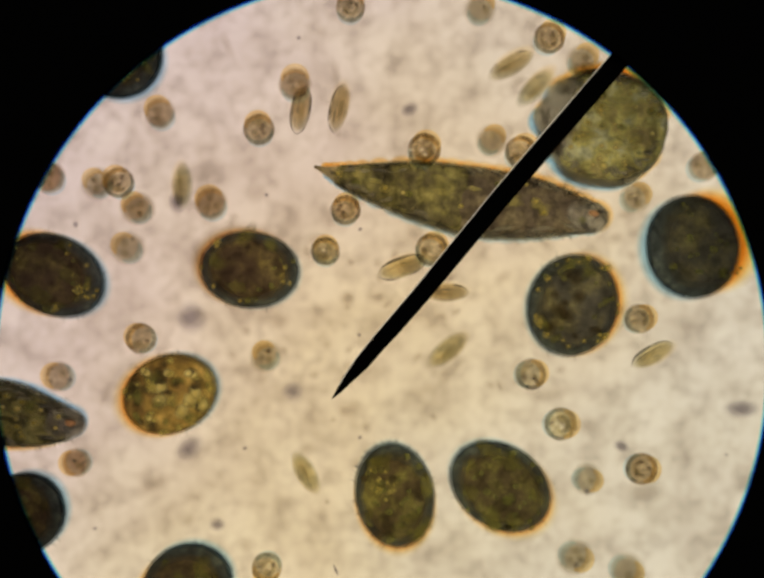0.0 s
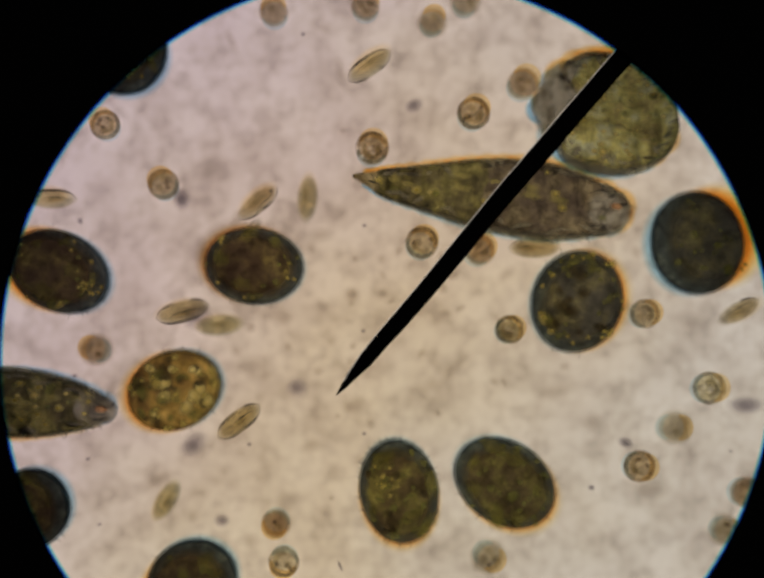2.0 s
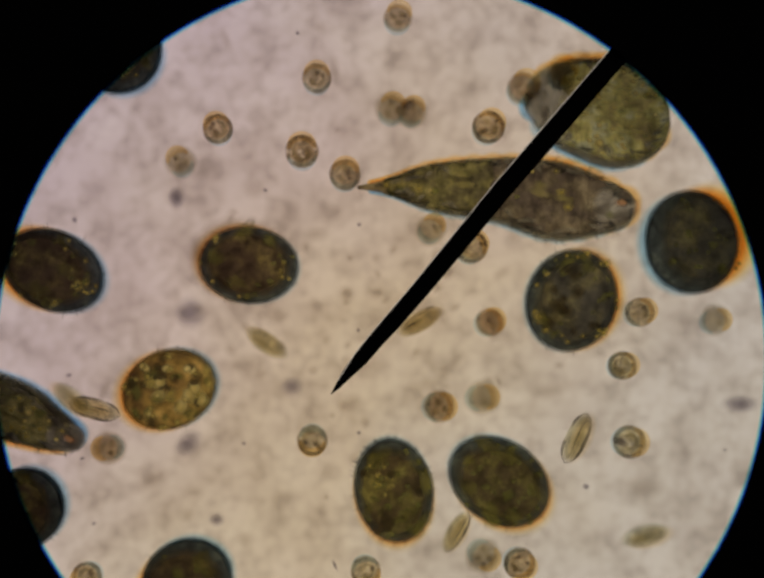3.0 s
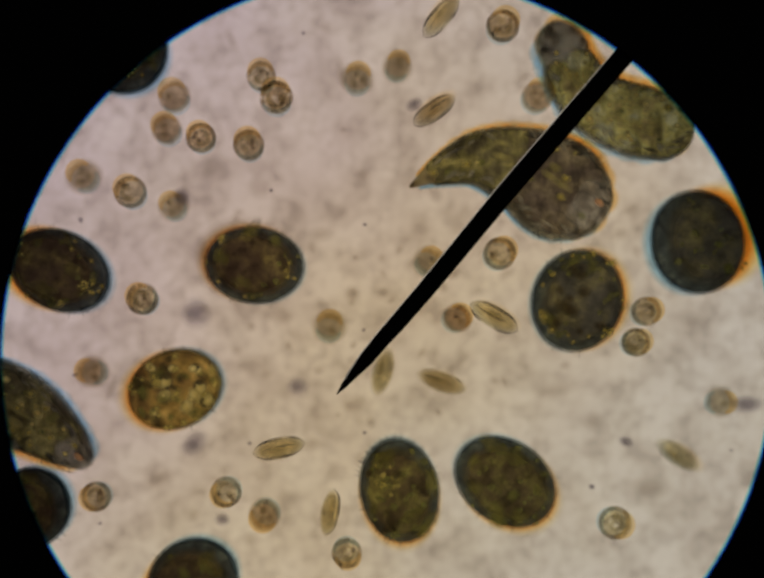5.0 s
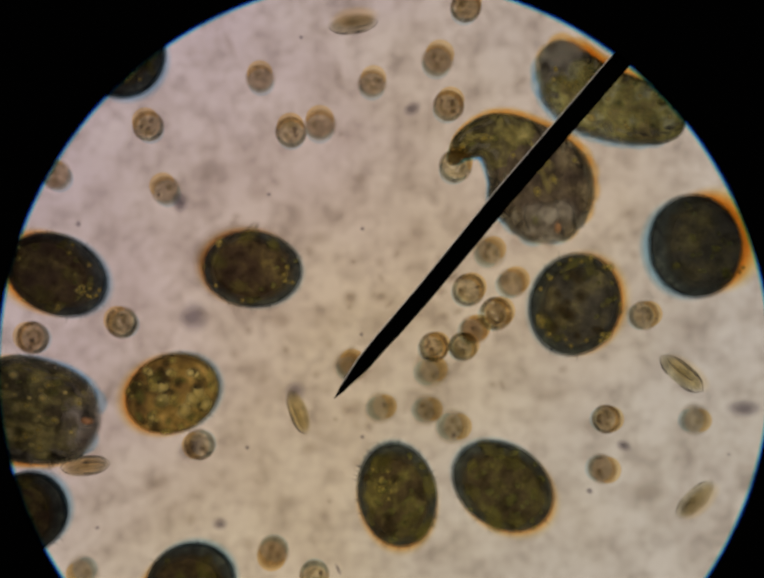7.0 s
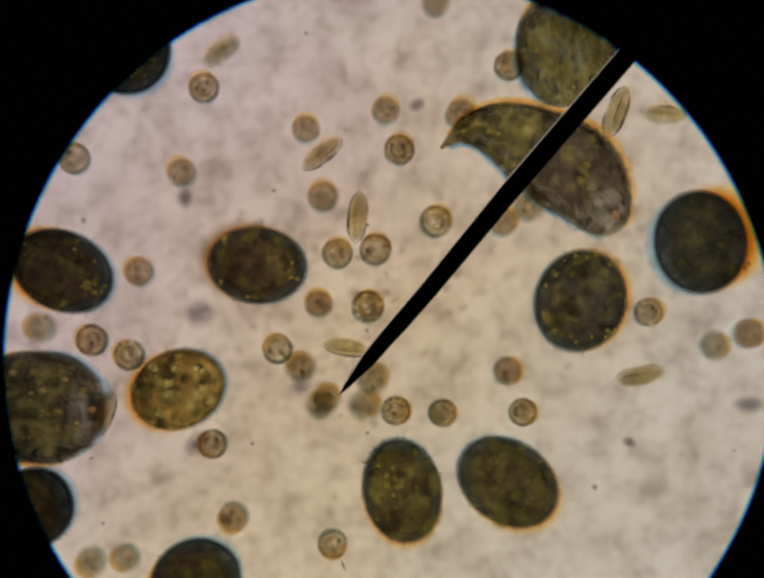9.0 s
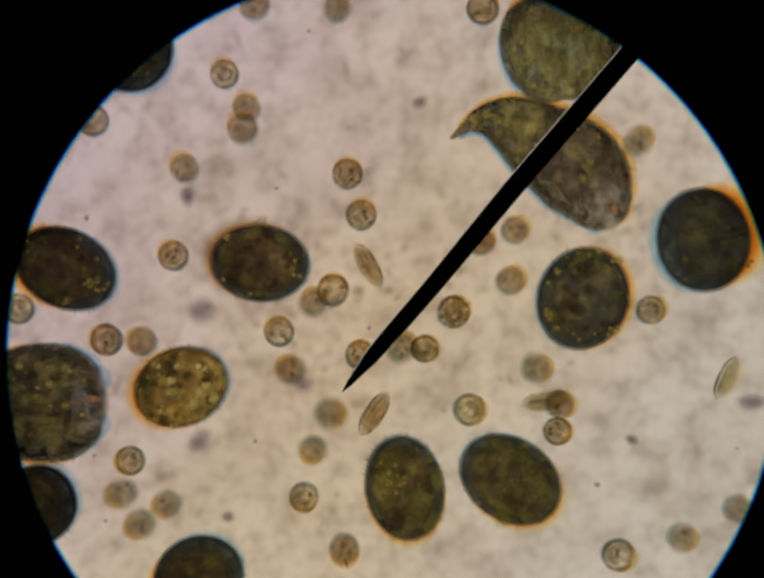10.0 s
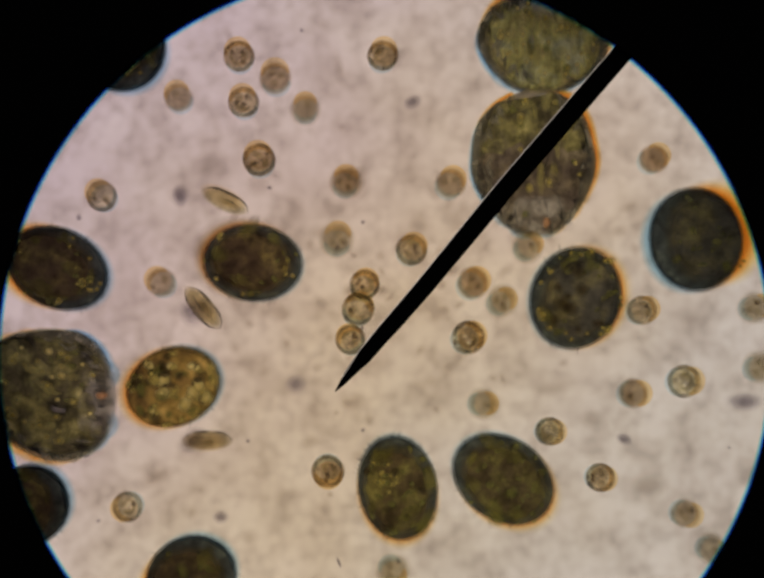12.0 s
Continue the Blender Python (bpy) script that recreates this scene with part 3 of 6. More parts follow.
speck(-309, 70, 3.5, 4.5, 0, SPECK_DARK, "small dark speck of debris on the slide")
speck(33, 188, 9, 6.5, 30, SPECK_DARK, "small dark speck of debris on the slide")
speck(249, -157, 8, 5.5, -20, SPECK_DARK, "small dark speck of debris on the slide")
speck(-43, -283, 2, 8, 25, SPECK_DARK, "small dark speck of debris on the slide")
speck(-164, -237, 7.5, 6.5, 0, SPECK_DARK, "small dark speck of debris on the slide")
speck(-18, 65, 3, 3, 0, SPECK_DARK, "small dark speck of debris on the slide")
speck(-19, -43, 3, 3, 0, SPECK_DARK, "small dark speck of debris on the slide")
speck(-136, -159, 3, 3, 0, SPECK_DARK, "small dark speck of debris on the slide")
speck(-81, 261, 3, 3, 0, SPECK_DARK, "small dark speck of debris on the slide")
speck(-114, 100, 3, 2.5, 0, SPECK_DARK, "small dark speck of debris on the slide")
speck(-18, -148, 3, 3, 0, SPECK_DARK, "small dark speck of debris on the slide")
speck(-315, -89, 4, 3, 0, SPECK_DARK, "small dark speck of debris on the slide")
speck(-301, -174, 3, 2.5, 0, SPECK_DARK, "small dark speck of debris on the slide")
speck(-289, -241, 3, 2.5, 0, SPECK_DARK, "small dark speck of debris on the slide")
speck(214, -203, 4.5, 4, 0, SPECK_DARK, "small dark speck of debris on the slide")
speck(357, -166, 2.5, 2, 0, SPECK_DARK, "small dark speck of debris on the slide")
speck(-52, -214, 4.5, 4, 0, SPECK_PALE, "pale blurred flake of debris on the slide")
speck(-277, -103, 6, 19, -25, SPECK_PALE, "pale blurred flake of debris on the slide")
speck(372, -119, 17, 9, 0, SPECK_DARK, "small dark speck of debris on the slide")
speck(255, 81, 13, 7, 20, SPECK_PALE, "pale blurred flake of debris on the slide")
speck(215, -137, 15, 11, 0, SPECK_PALE, "pale blurred flake of debris on the slide")
speck(80, -76, 17, 6, 50, SPECK_PALE, "pale blurred flake of debris on the slide")
speck(-72, -161, 17, 10, 20, SPECK_PALE, "pale blurred flake of debris on the slide")
speck(-87, -101, 11, 10, 0, SPECK_DARK, "small dark speck of debris on the slide")
speck(-32, -8, 10, 13, 0, SPECK_PALE, "pale blurred flake of debris on the slide")
speck(-62, 56, 15, 11, 0, SPECK_PALE, "pale blurred flake of debris on the slide")
speck(-119, -89, 9, 8, 0, SPECK_PALE, "pale blurred flake of debris on the slide")
speck(-154, 253, 7, 17, 25, SPECK_PALE, "pale blurred flake of debris on the slide")
speck(-42, 221, 7, 22, 10, SPECK_PALE, "pale blurred flake of debris on the slide")
speck(-133, -257, 13, 11, 0, SPECK_PALE, "pale blurred flake of debris on the slide")
speck(-122, 104, 20, 18, 0, SPECK_PALE, "pale blurred flake of debris on the slide")
speck(-19, 116, 11, 9, 0, SPECK_PALE, "pale blurred flake of debris on the slide")
speck(145, 216, 12, 7, 30, SPECK_PALE, "pale blurred flake of debris on the slide")
speck(245, 56, 12, 9, 0, SPECK_PALE, "pale blurred flake of debris on the slide")
speck(128, 16, 15, 8, 40, SPECK_PALE, "pale blurred flake of debris on the slide")
speck(-226, -195, 23, 12, 25, SPECK_PALE, "pale blurred flake of debris on the slide")
speck(-27, -118, 17, 10, 40, SPECK_PALE, "pale blurred flake of debris on the slide")
speck(48, -98, 20, 11, 10, SPECK_PALE, "pale blurred flake of debris on the slide")
speck(-102, -28, 15, 12, 0, SPECK_PALE, "pale blurred flake of debris on the slide")
speck(305, 16, 25, 10, -20, SPECK_PALE, "pale blurred flake of debris on the slide")
speck(182, -103, 30, 12, 10, SPECK_PALE, "pale blurred flake of debris on the slide")
speck(272, -203, 30, 15, 0, SPECK_PALE, "pale blurred flake of debris on the slide")

flakes = random.Random(11)
for i in range(46):
    speck(flakes.gauss(0, 95), flakes.gauss(-25, 85), flakes.uniform(4, 10), flakes.uniform(4, 9), flakes.uniform(0, 180), SPECK_PALE, "pale blurred flake of debris on the slide")


# ---- swimming cells: meshes are made once and shared ----
def crescent(a, r, sweep, n=16, m=6):
    """A bent band of radius a that tapers to both ends."""
    bm = bmesh.new()
    rows = []
    for i in range(n + 1):
        t = sweep * (i / n - 0.5)
        k = r * (0.25 + 0.75 * math.sin(math.pi * i / n))
        rows.append([bm.verts.new(((a + k * math.cos(p)) * math.cos(t), (a + k * math.cos(p)) * math.sin(t), k * math.sin(p))) for p in (2 * math.pi * j / m for j in range(m))])
    for i in range(n):
        for j in range(m):
            bm.faces.new((rows[i][j], rows[i + 1][j], rows[i + 1][(j + 1) % m], rows[i][(j + 1) % m]))
    bm.faces.new(rows[0])
    bm.faces.new(rows[-1])
    bmesh.ops.recalc_face_normals(bm, faces=bm.faces[:])
    return bm


def ridge(long, wide, r, n=14):
    """One long side of a spindle's wall: a thin strand that bows out by wide."""
    bm = bmesh.new()
    rows = []
    for i in range(n + 1):
        s = -1 + 2 * i / n
        k = r * (0.35 + 0.65 * (1 - s * s))
        rows.append([bm.verts.new((s * long, wide * (1 - abs(s) ** 3.2) ** 0.7 + k * math.cos(p), k * math.sin(p))) for p in (0, 1.05, 2.09, 3.14, 4.19, 5.24)])
    for i in range(n):
        for j in range(6):
            bm.faces.new((rows[i][j], rows[i + 1][j], rows[i + 1][(j + 1) % 6], rows[i][(j + 1) % 6]))
    return bm


ROUND = {
    "body": mesh_of(blob(15.8 * MM, 15.2 * MM, 8 * MM, 0.06, 1.5, 2, 3), "body", ROUND_BODY),
    "plump": mesh_of(blob(15.2 * MM, 15.8 * MM, 8 * MM, 0.10, 1.8, 9, 3), "body", ROUND_BODY),
    "brown": mesh_of(blob(16.4 * MM, 15.8 * MM, 8 * MM, 0.09, 1.6, 12, 3), "body", ROUND_BROWN),
    "pale": mesh_of(blob(15.6 * MM, 15.0 * MM, 8 * MM, 0.07, 1.7, 14, 3), "body", ROUND_PALE),
    "hazy": mesh_of(blob(18.5 * MM, 17.8 * MM, 8 * MM, 0.08, 1.5, 5, 3), "body", HAZY_BODY),
    "wall": mesh_of(hoop(13.4 * MM, 13.0 * MM, 1.9 * MM), "cell_wall", ROUND_WALL),
    "film": mesh_of(crescent(11.6 * MM, 4.5 * MM, 3.0, 20), "film", ROUND_FRINGE),
    "blue": mesh_of(crescent(12.2 * MM, 3.6 * MM, 2.8, 20), "blue_film", ROUND_BLUE),
    "soft_fringe": mesh_of(crescent(10.6 * MM, 4.4 * MM, 2.8, 20), "film", ROUND_FRINGE),
    "soft_blue": mesh_of(crescent(11.0 * MM, 3.6 * MM, 2.6, 20), "blue_film", ROUND_BLUE),
    "granule": mesh_of(blob(6.5 * MM, 5.0 * MM, 3.5 * MM, 0.2, 1.5, 4, 2), "granule", GRANULE),
    "dot": mesh_of(blob(3.6 * MM, 2.8 * MM, 2.5 * MM, 0.2, 1.5, 8, 2), "dark_dot", EYE_DOT),
}
CUPS = [mesh_of(crescent(a * MM, r * MM, w), "plastid", PLASTID) for a, r, w in ((7.2, 2.2, 3.6), (6.4, 1.8, 4.4), (8.0, 2.6, 2.6))]
SPINDLE = {
    "body": mesh_of(blob(27.5 * MM, 12.0 * MM, 8 * MM, 0.04, 1.5, 3, 4, 0.55), "body", SPINDLE_BODY),
    "pale": mesh_of(blob(26.5 * MM, 10.4 * MM, 8 * MM, 0.07, 1.5, 7, 4, 0.84), "body", SPINDLE_PALE),
    "wall": mesh_of(ridge(24.5 * MM, 8.6 * MM, 1.5 * MM), "cell_wall", SPINDLE_WALL),
    "film": mesh_of(blob(27.0 * MM, 11.5 * MM, 7 * MM, 0.04, 1.5, 3, 3, 0.62), "film", SPINDLE_FRINGE),
    "chloroplast": mesh_of(blob(15 * MM, 3.6 * MM, 4 * MM, 0.35, 1.9, 6, 3), "chloroplast", GRANULE),
    "seam": mesh_of(ridge(15 * MM, 1.8 * MM, 0.8 * MM), "seam", SPINDLE_WALL),
}


def round_cell(z, k):
    """A round green swimmer; k tells its size and how sharply it is drawn."""
    rng = random.Random(k)
    hazy, brown, ringed = k % 9 in (1, 3, 8), k % 9 in (4, 5), k % 9 in (0, 2, 6)
    root = thing("round_cell", 0, 0, z, "small hazy round olive-brown algal cell, swimming" if hazy else "small smooth round brown algal cell, swimming" if brown else
                 "small pale round algal cell with a dark ring-shaped wall, swimming" if ringed else
                 "small round olive-brown algal cell with a dark wall, swimming", "cell", "round swimming cells")
    body = part("body", ROUND["hazy" if hazy else "brown" if brown else "pale" if ringed else ("body", "plump")[k % 2]], None, root, "", pose(0, 0, 0, 0, 0, rng.uniform(0, 360)))
    if not hazy and not brown:
        part("cell_wall", ROUND["wall"], None, root, "dark round wall", pose(0, 0, 0, 0, 0, rng.uniform(0, 360)))
    # Tinted crescents paint the lens's colour fringe on the cell
    part("film", ROUND["soft_fringe" if hazy else "film"], None, root, "amber colour fringe of the lens")
    part("blue_film", ROUND["soft_blue" if hazy else "blue"], None, root, "bluish colour fringe of the lens")
    u = rng.uniform(0, 6.28)
    for i in range(rng.randint(1, 3)):
        part("granule", ROUND["granule"], None, body, "", pose(5 * math.cos(u + 2.2 * i) * MM, 5 * math.sin(u + 2.2 * i) * MM, 0, 0, 0, rng.uniform(0, 180)))
    if ringed or k % 9 == 7:
        part("plastid", CUPS[rng.randint(0, 2)], None, body, "olive cup-shaped plastid", pose(0, 0, 0, 0, 0, rng.uniform(0, 360)))
    for i in range(rng.randint(1, 3) if ringed else rng.randint(0, 1)):
        part("dark_dot", ROUND["dot"], None, body, "small dark dot", pose(rng.uniform(-8, 8) * MM, rng.uniform(-8, 8) * MM, 0, 0, 0, rng.uniform(0, 180)))
    s = rng.uniform(0.92, 1.07)
    root.scale = (s, s, s)
    return root


def spindle_cell(z, k):
    """A pale green spindle-shaped swimmer."""
    rng = random.Random(k)
    crisp = k % 5 in (0, 1, 3)
    root = thing("spindle_cell", 0, 0, z, "pale yellow-green spindle-shaped algal cell with a dark side wall, swimming" if crisp else "hazy grey-green spindle-shaped algal cell, swimming", "cell", "spindle swimming cells")
    body = part("body", SPINDLE["pale" if crisp else "body"], None, root)
    if crisp:
        part("cell_wall", SPINDLE["wall"], None, root, "dark thin wall")
        if k % 5 == 0:
            part("cell_wall", SPINDLE["wall"], None, root, "dark thin wall", pose(0, 0, 0, 0, 0, 180))
        part("seam", SPINDLE["seam"], None, root, "thin dark seam", pose(rng.uniform(-4, 4) * MM, rng.uniform(-2, 2) * MM, 0))
    # Tinted shell paints the lens's amber fringe on the spindle
    part("film", SPINDLE["film"], None, root, "amber colour fringe of the lens")
    part("chloroplast", SPINDLE["chloroplast"], None, body, "green inner band", pose(rng.uniform(-5, 5) * MM, rng.uniform(-3, 3) * MM, 0))
    s = rng.uniform(0.88, 1.04)
    root.scale = (s, s, s)
    return root


# ---- large ciliates: soft bodies of rigid lobes that slide over one another ----
def arc(long, high, r):
    """A thin bowed strand along x."""
    bm = bmesh.new()
    rows = []
    for i in range(9):
        s = -1 + i / 4
        k = r * (1 - 0.7 * abs(s))
        rows.append([bm.verts.new((s * long, high * (1 - s * s) + k * math.cos(p), k * math.sin(p))) for p in (0, 1.57, 3.14, 4.71)])
    for i in range(8):
        for j in range(4):
            bm.faces.new((rows[i][j], rows[i][(j + 1) % 4], rows[i + 1][(j + 1) % 4], rows[i + 1][j]))
    return bm


def ciliate(label, size, profile, head, tail, seed, matter, folds=0, wrinkles=30, patches=6):
    """size: its length stretched out; profile: (share of the length, lobe radius) from tail to head."""
    root = thing("ciliate", 0, 0, 36, label, "ciliate", "large ciliates")
    rng = random.Random(seed)
    lobes, made = [], {}

    def shared(kind, r, fat, high, material):
        key = kind, round(r), rng.randint(0, 2)
        if key not in made:
            q = max(key[1], 1.6)
            made[key] = mesh_of(blob(q * 1.05 * fat * MM, q * fat * MM, q * high * MM, 0.05, 1.6, key[2], 3), kind, material)
        return made[key]

    u, rank, fringed = 0.0, 0, {-1: -1.0, 1: -1.0}
    while u <= 1.0001:
        r = float(np.interp(u, [p[0] for p in profile], [p[1] for p in profile]))
        step = max(r, 2.5) * (0.16 if min(u, 1 - u) * size < r * 1.3 else 0.45) / size
        clear = u > head + rng.uniform(-0.05, 0.04) or u < tail + (rng.uniform(-0.06, 0.05) if tail > 0.15 else 0)
        flesh_of = max(m for m in range(len(matter)) if u + rng.uniform(-0.13, 0.13) >= m / len(matter) or m == 0)
        ends = u == 0 or u + step > 1
        inner = [-0.62, -0.3, 0.0, 0.3, 0.62] if ends and r > 6 else [] if r < 6 or (rank % 2 and not clear) else [-0.5 + rng.uniform(-0.1, 0.1), rng.uniform(-0.1, 0.1), 0.5 + rng.uniform(-0.1, 0.1)]
        if r < 16 and u < 0.4 and head < 1 and tail > 0:
            inner = [-0.72, -0.48, -0.24, 0.0, 0.24, 0.48, 0.72] if rank % 3 == 0 else []
        for v in [-1, 1, -0.86, 0.86] + inner:
            outer = abs(v) == 1
            if abs(v) == 0.86 and (clear or r < 5):
                continue
            kind, material = ("tail_lobe", LOBE_TAIL) if clear and u < 0.5 and profile[0][1] < 5 else ("clear_lobe", LOBE_CLEAR) if clear else ("rim_lobe", LOBE_RIM) if outer and r >= 5 else (f"lobe_{flesh_of}", matter[flesh_of])
            ob = part("rim_lobe" if kind == "rim_lobe" else "lobe", shared(kind, r, 1.0, 0.46 if outer else 0.5, material), None, root,
                      ("clear golden lobe of the tail" if u < 0.5 else "clear lobe at the end of the body") if clear else "pale see-through rim" if kind == "rim_lobe" else "")
            fringe_parts = []
            if outer and r >= 4 and u - fringed[v] > 0.85 * r / size:
                # Extra tinted lobes paint the lens's colour fringes outside the body
                fringed[v] = u
                fringe_parts = [(part("film", shared("film", r, 1.12, 0.3, LOBE_FRINGE), None, root, "amber colour fringe of the lens"), 0.024, -2),
                         (part("blue_film", shared("blue_film", r, 1.08, 0.3, LOBE_BLUE), None, root, "bluish colour fringe of the lens"), -0.014, -3)]
            lobes.append((ob, fringe_parts, u, v, max(round(r), 1.6), -5 if kind == "rim_lobe" else rng.uniform(-1.5, 1.5)))
        if head - 0.035 < u and not clear:
            for v in (-0.6, 0.0, 0.6):
                ob = part("lobe", shared("clear_lobe", r, 1.0, 0.5, LOBE_CLEAR), None, root, "clear lobe at the end of the body")
                lobes.append((ob, [], u, v, max(round(r), 1.6), 5 + rng.uniform(-1, 1)))
        u += step
        rank += 1
    for i in range(folds):
        ob = part("mouth_fold", arc(rng.uniform(10, 17) * MM, rng.uniform(2, 6) * MM * (1 if i * 2 >= folds else -1), 0.8 * MM), FOLD, root, "thin dark fold of the mouth")
        lobes.append((ob, [], 1 - rng.uniform(0.05, 0.11), -1 + 2 * (i + 0.5) / folds, 4.0, 12))
    for i in range(14 if size > 200 else 40):
        s = rng.uniform(0.12, head if head < 1 else 0.98)
        ob = part("granule", GRAINS[rng.choice((0, 1, 3, 3, 4, 4, 9) if i < 14 else (0, 0, 1, 9, 9, 9, 10))], None, root, "bright grain")
        lobes.append((ob, [], s, rng.uniform(-0.85, 0.85), 8.0, 13.5))
    for i in range(wrinkles):
        dark = rng.random() < (0.3 if folds else 0.1)
        if ("crease", i % 7, dark) not in made:
            bm = arc(rng.uniform(7, 15) * MM, rng.uniform(-3, 3) * MM, rng.uniform(1.8, 3.4) * MM)
            bmesh.ops.rotate(bm, verts=bm.verts, matrix=Matrix.Rotation(rng.uniform(-0.9, 0.9), 3, "Z"))
            made["crease", i % 7, dark] = mesh_of(bm, "crease", DARK_CREASE if dark else CREASE)
        ob = part("crease", made["crease", i % 7, dark], None, root, "dark crease" if dark else "pale crease")
        lobes.append((ob, [], rng.uniform(0.1, 1.0), rng.choice((-1, 1)) * rng.uniform(0.6, 1.0) ** 0.4, 8.0, 13.2))
    for i in range(patches):
        if ("patch", i % 4) not in made:
            made["patch", i % 4] = mesh_of(blob(rng.uniform(7, 13) * MM, rng.uniform(2.5, 6) * MM, 3 * MM, 0.5, 1.8, i, 3), "yellow_patch", YELLOW_PATCH)
        ob = part("yellow_patch", made["patch", i % 4], None, root, "soft yellow patch of food")
        lobes.append((ob, [], rng.uniform(0.2, 0.85), rng.uniform(-0.6, 0.6), 10.0, 13.0))
    for i in range(20 if folds else 0):
        side, at = (-1, 1)[i % 2], rng.uniform(0.72, 0.995)
        key = "cilium", side, i % 6
        if key not in made:
            bm = bmesh.new()
            bmesh.ops.create_cone(bm, cap_ends=True, segments=5, radius1=0.5 * MM, radius2=0.15 * MM, depth=rng.uniform(5, 10) * MM)
            lean = radians(side * (90 - rng.uniform(10, 60)))
            bmesh.ops.rotate(bm, verts=bm.verts, matrix=Matrix.Rotation(lean, 3, "Z") @ Matrix.Rotation(radians(90), 3, "Y"))
            bmesh.ops.translate(bm, verts=bm.verts, vec=(2 * MM * math.cos(lean), 2 * MM * math.sin(lean), 0))
            made[key] = mesh_of(bm, "cilium", CILIA)
        lobes.append((part("cilium", made[key], None, root, "short dark hair"), [], at, side, 1.6, 2))
    if folds:
        ob = part("orange_spot", blob(8 * MM, 5 * MM, 4 * MM, 0.3, 1.5, 3, 3), ORANGE_SPOT, root, "small orange spot in the mouth")
        lobes.append((ob, [], 0.96, 0.3, 6.0, 12))
    return root, lobes


LONG = ciliate("long green ciliate with a clear mouth end, contracting", 300,
               [(0, 1.6), (0.06, 3.5), (0.14, 7), (0.22, 11), (0.36, 17), (0.5, 18), (0.8, 18), (1, 17)], 0.955, 0.14, 1, (LOBE_GREEN, LOBE_GREEN, LOBE_GREEN, LOBE_GREY, LOBE_GREY), 6, 44, 8)
BAG = ciliate("large green baglike ciliate beside the pointer, slowly turning", 190,
              [(0, 16), (0.2, 18), (0.8, 18), (1, 16)], 2, 0.2, 2, (LOBE_GOLD,), 0, 50, 26)
EDGE = ciliate("dark green ciliate with a clear wrinkled mouth, rounding up", 190,
               [(0, 18), (0.7, 18), (0.85, 17), (1, 15)], 0.895, -1, 3, (LOBE_GREEN, LOBE_GREEN, LOBE_GREEN, LOBE_GREEN), 5, 40, 14)


# ---- what moves ----
def swim(ob, z, rows):
    """The painted lens fringes of a round cell are crescents, that turn as it swims; a spindle's fringe only shifts."""
    walk(ob, [(r[0], pose(r[1] * MM, r[2] * MM, z * MM, 0, 0, r[3] if len(r) > 3 else 0)) for r in rows])
    for name, k in (("film", 0.024), ("blue_film", -0.016)):
        for tint_layer in (o for o in ob.children if o.name.split(".")[0] == name):
            seams, last = [], None
            for r in rows:
                fx, fy = fringe(r[1] + 70, r[2] + 80, k * 0.75)
                if len(r) > 3:
                    a = radians(-r[3])
                    seams.append((r[0], pose((fx * math.cos(a) - fy * math.sin(a)) * MM, (fx * math.sin(a) + fy * math.cos(a)) * MM, 0)))
                    continue
                turn = math.degrees(math.atan2(fy, fx))
                if last is not None:
                    turn = last + max(-80, min(80, (turn - last + 180) % 360 - 180))
                last = turn
                seams.append((r[0], pose(fx * 0.45 * MM, fy * 0.45 * MM, 0, 0, 0, turn)))
            walk(tint_layer, seams)


def bend(keys, t, *spine):
    keys.append((t, spine))


def along(spine, u):
    """Place, direction and half width at u (0 to 1) on a smooth line through the spine."""
    p = np.array(spine, float)
    n = len(p) - 1
    f = min(max(u, 0.0), 0.9999) * n
    i = int(f)
    f -= i
    a, b, c, d = p[max(i - 1, 0)], p[i], p[i + 1], p[min(i + 2, n)]
    at = 0.5 * (2 * b + (c - a) * f + (2 * a - 5 * b + 4 * c - d) * f * f + (3 * b - a - 3 * c + d) * f ** 3)
    way = 0.5 * ((c - a) + 2 * (2 * a - 5 * b + 4 * c - d) * f + 3 * (3 * b - a - 3 * c + d) * f * f)
    return at, way[:2] / (np.hypot(*way[:2]) + 1e-9)


def flex(made, keys):
    root, lobes = made
    for ob, fringe_parts, u, v, r, lift in lobes:
        rows, last = [], None
        for t, spine in keys:
            size = sum(math.dist(a[:2], b[:2]) for a, b in zip(spine, spine[1:]))
            at, way = along(spine, (r * 0.6 + min(max(u, 0), 1) * (size - 1.2 * r)) / size)
            end = min(u, 1 - u) * (size - 1.2 * r) + r * 0.95
            room = max(at[2] * 1.03 - r * 0.95, 0.0)
            short = max(at[2] * 1.03 - end, 0.0)
            side = v * math.sqrt(max(0.0, room * room - short * short))
            turn = math.degrees(math.atan2(way[1], way[0]))
            if last is not None:
                turn = last + max(-80, min(80, (turn - last + 180) % 360 - 180))
            last = turn
            rows.append((t, at[0] - way[1] * side, at[1] + way[0] * side, lift, turn))
        walk(ob, [(t, pose(x * MM, y * MM, z * MM, 0, 0, turn)) for t, x, y, z, turn in rows])
        for tint_layer, k, low in fringe_parts:
            walk(tint_layer, [(t, pose((x + fringe(x, y, k)[0]) * MM, (y + fringe(x, y, k)[1]) * MM, (low - 5) * MM, 0, 0, turn)) for t, x, y, z, turn in rows])


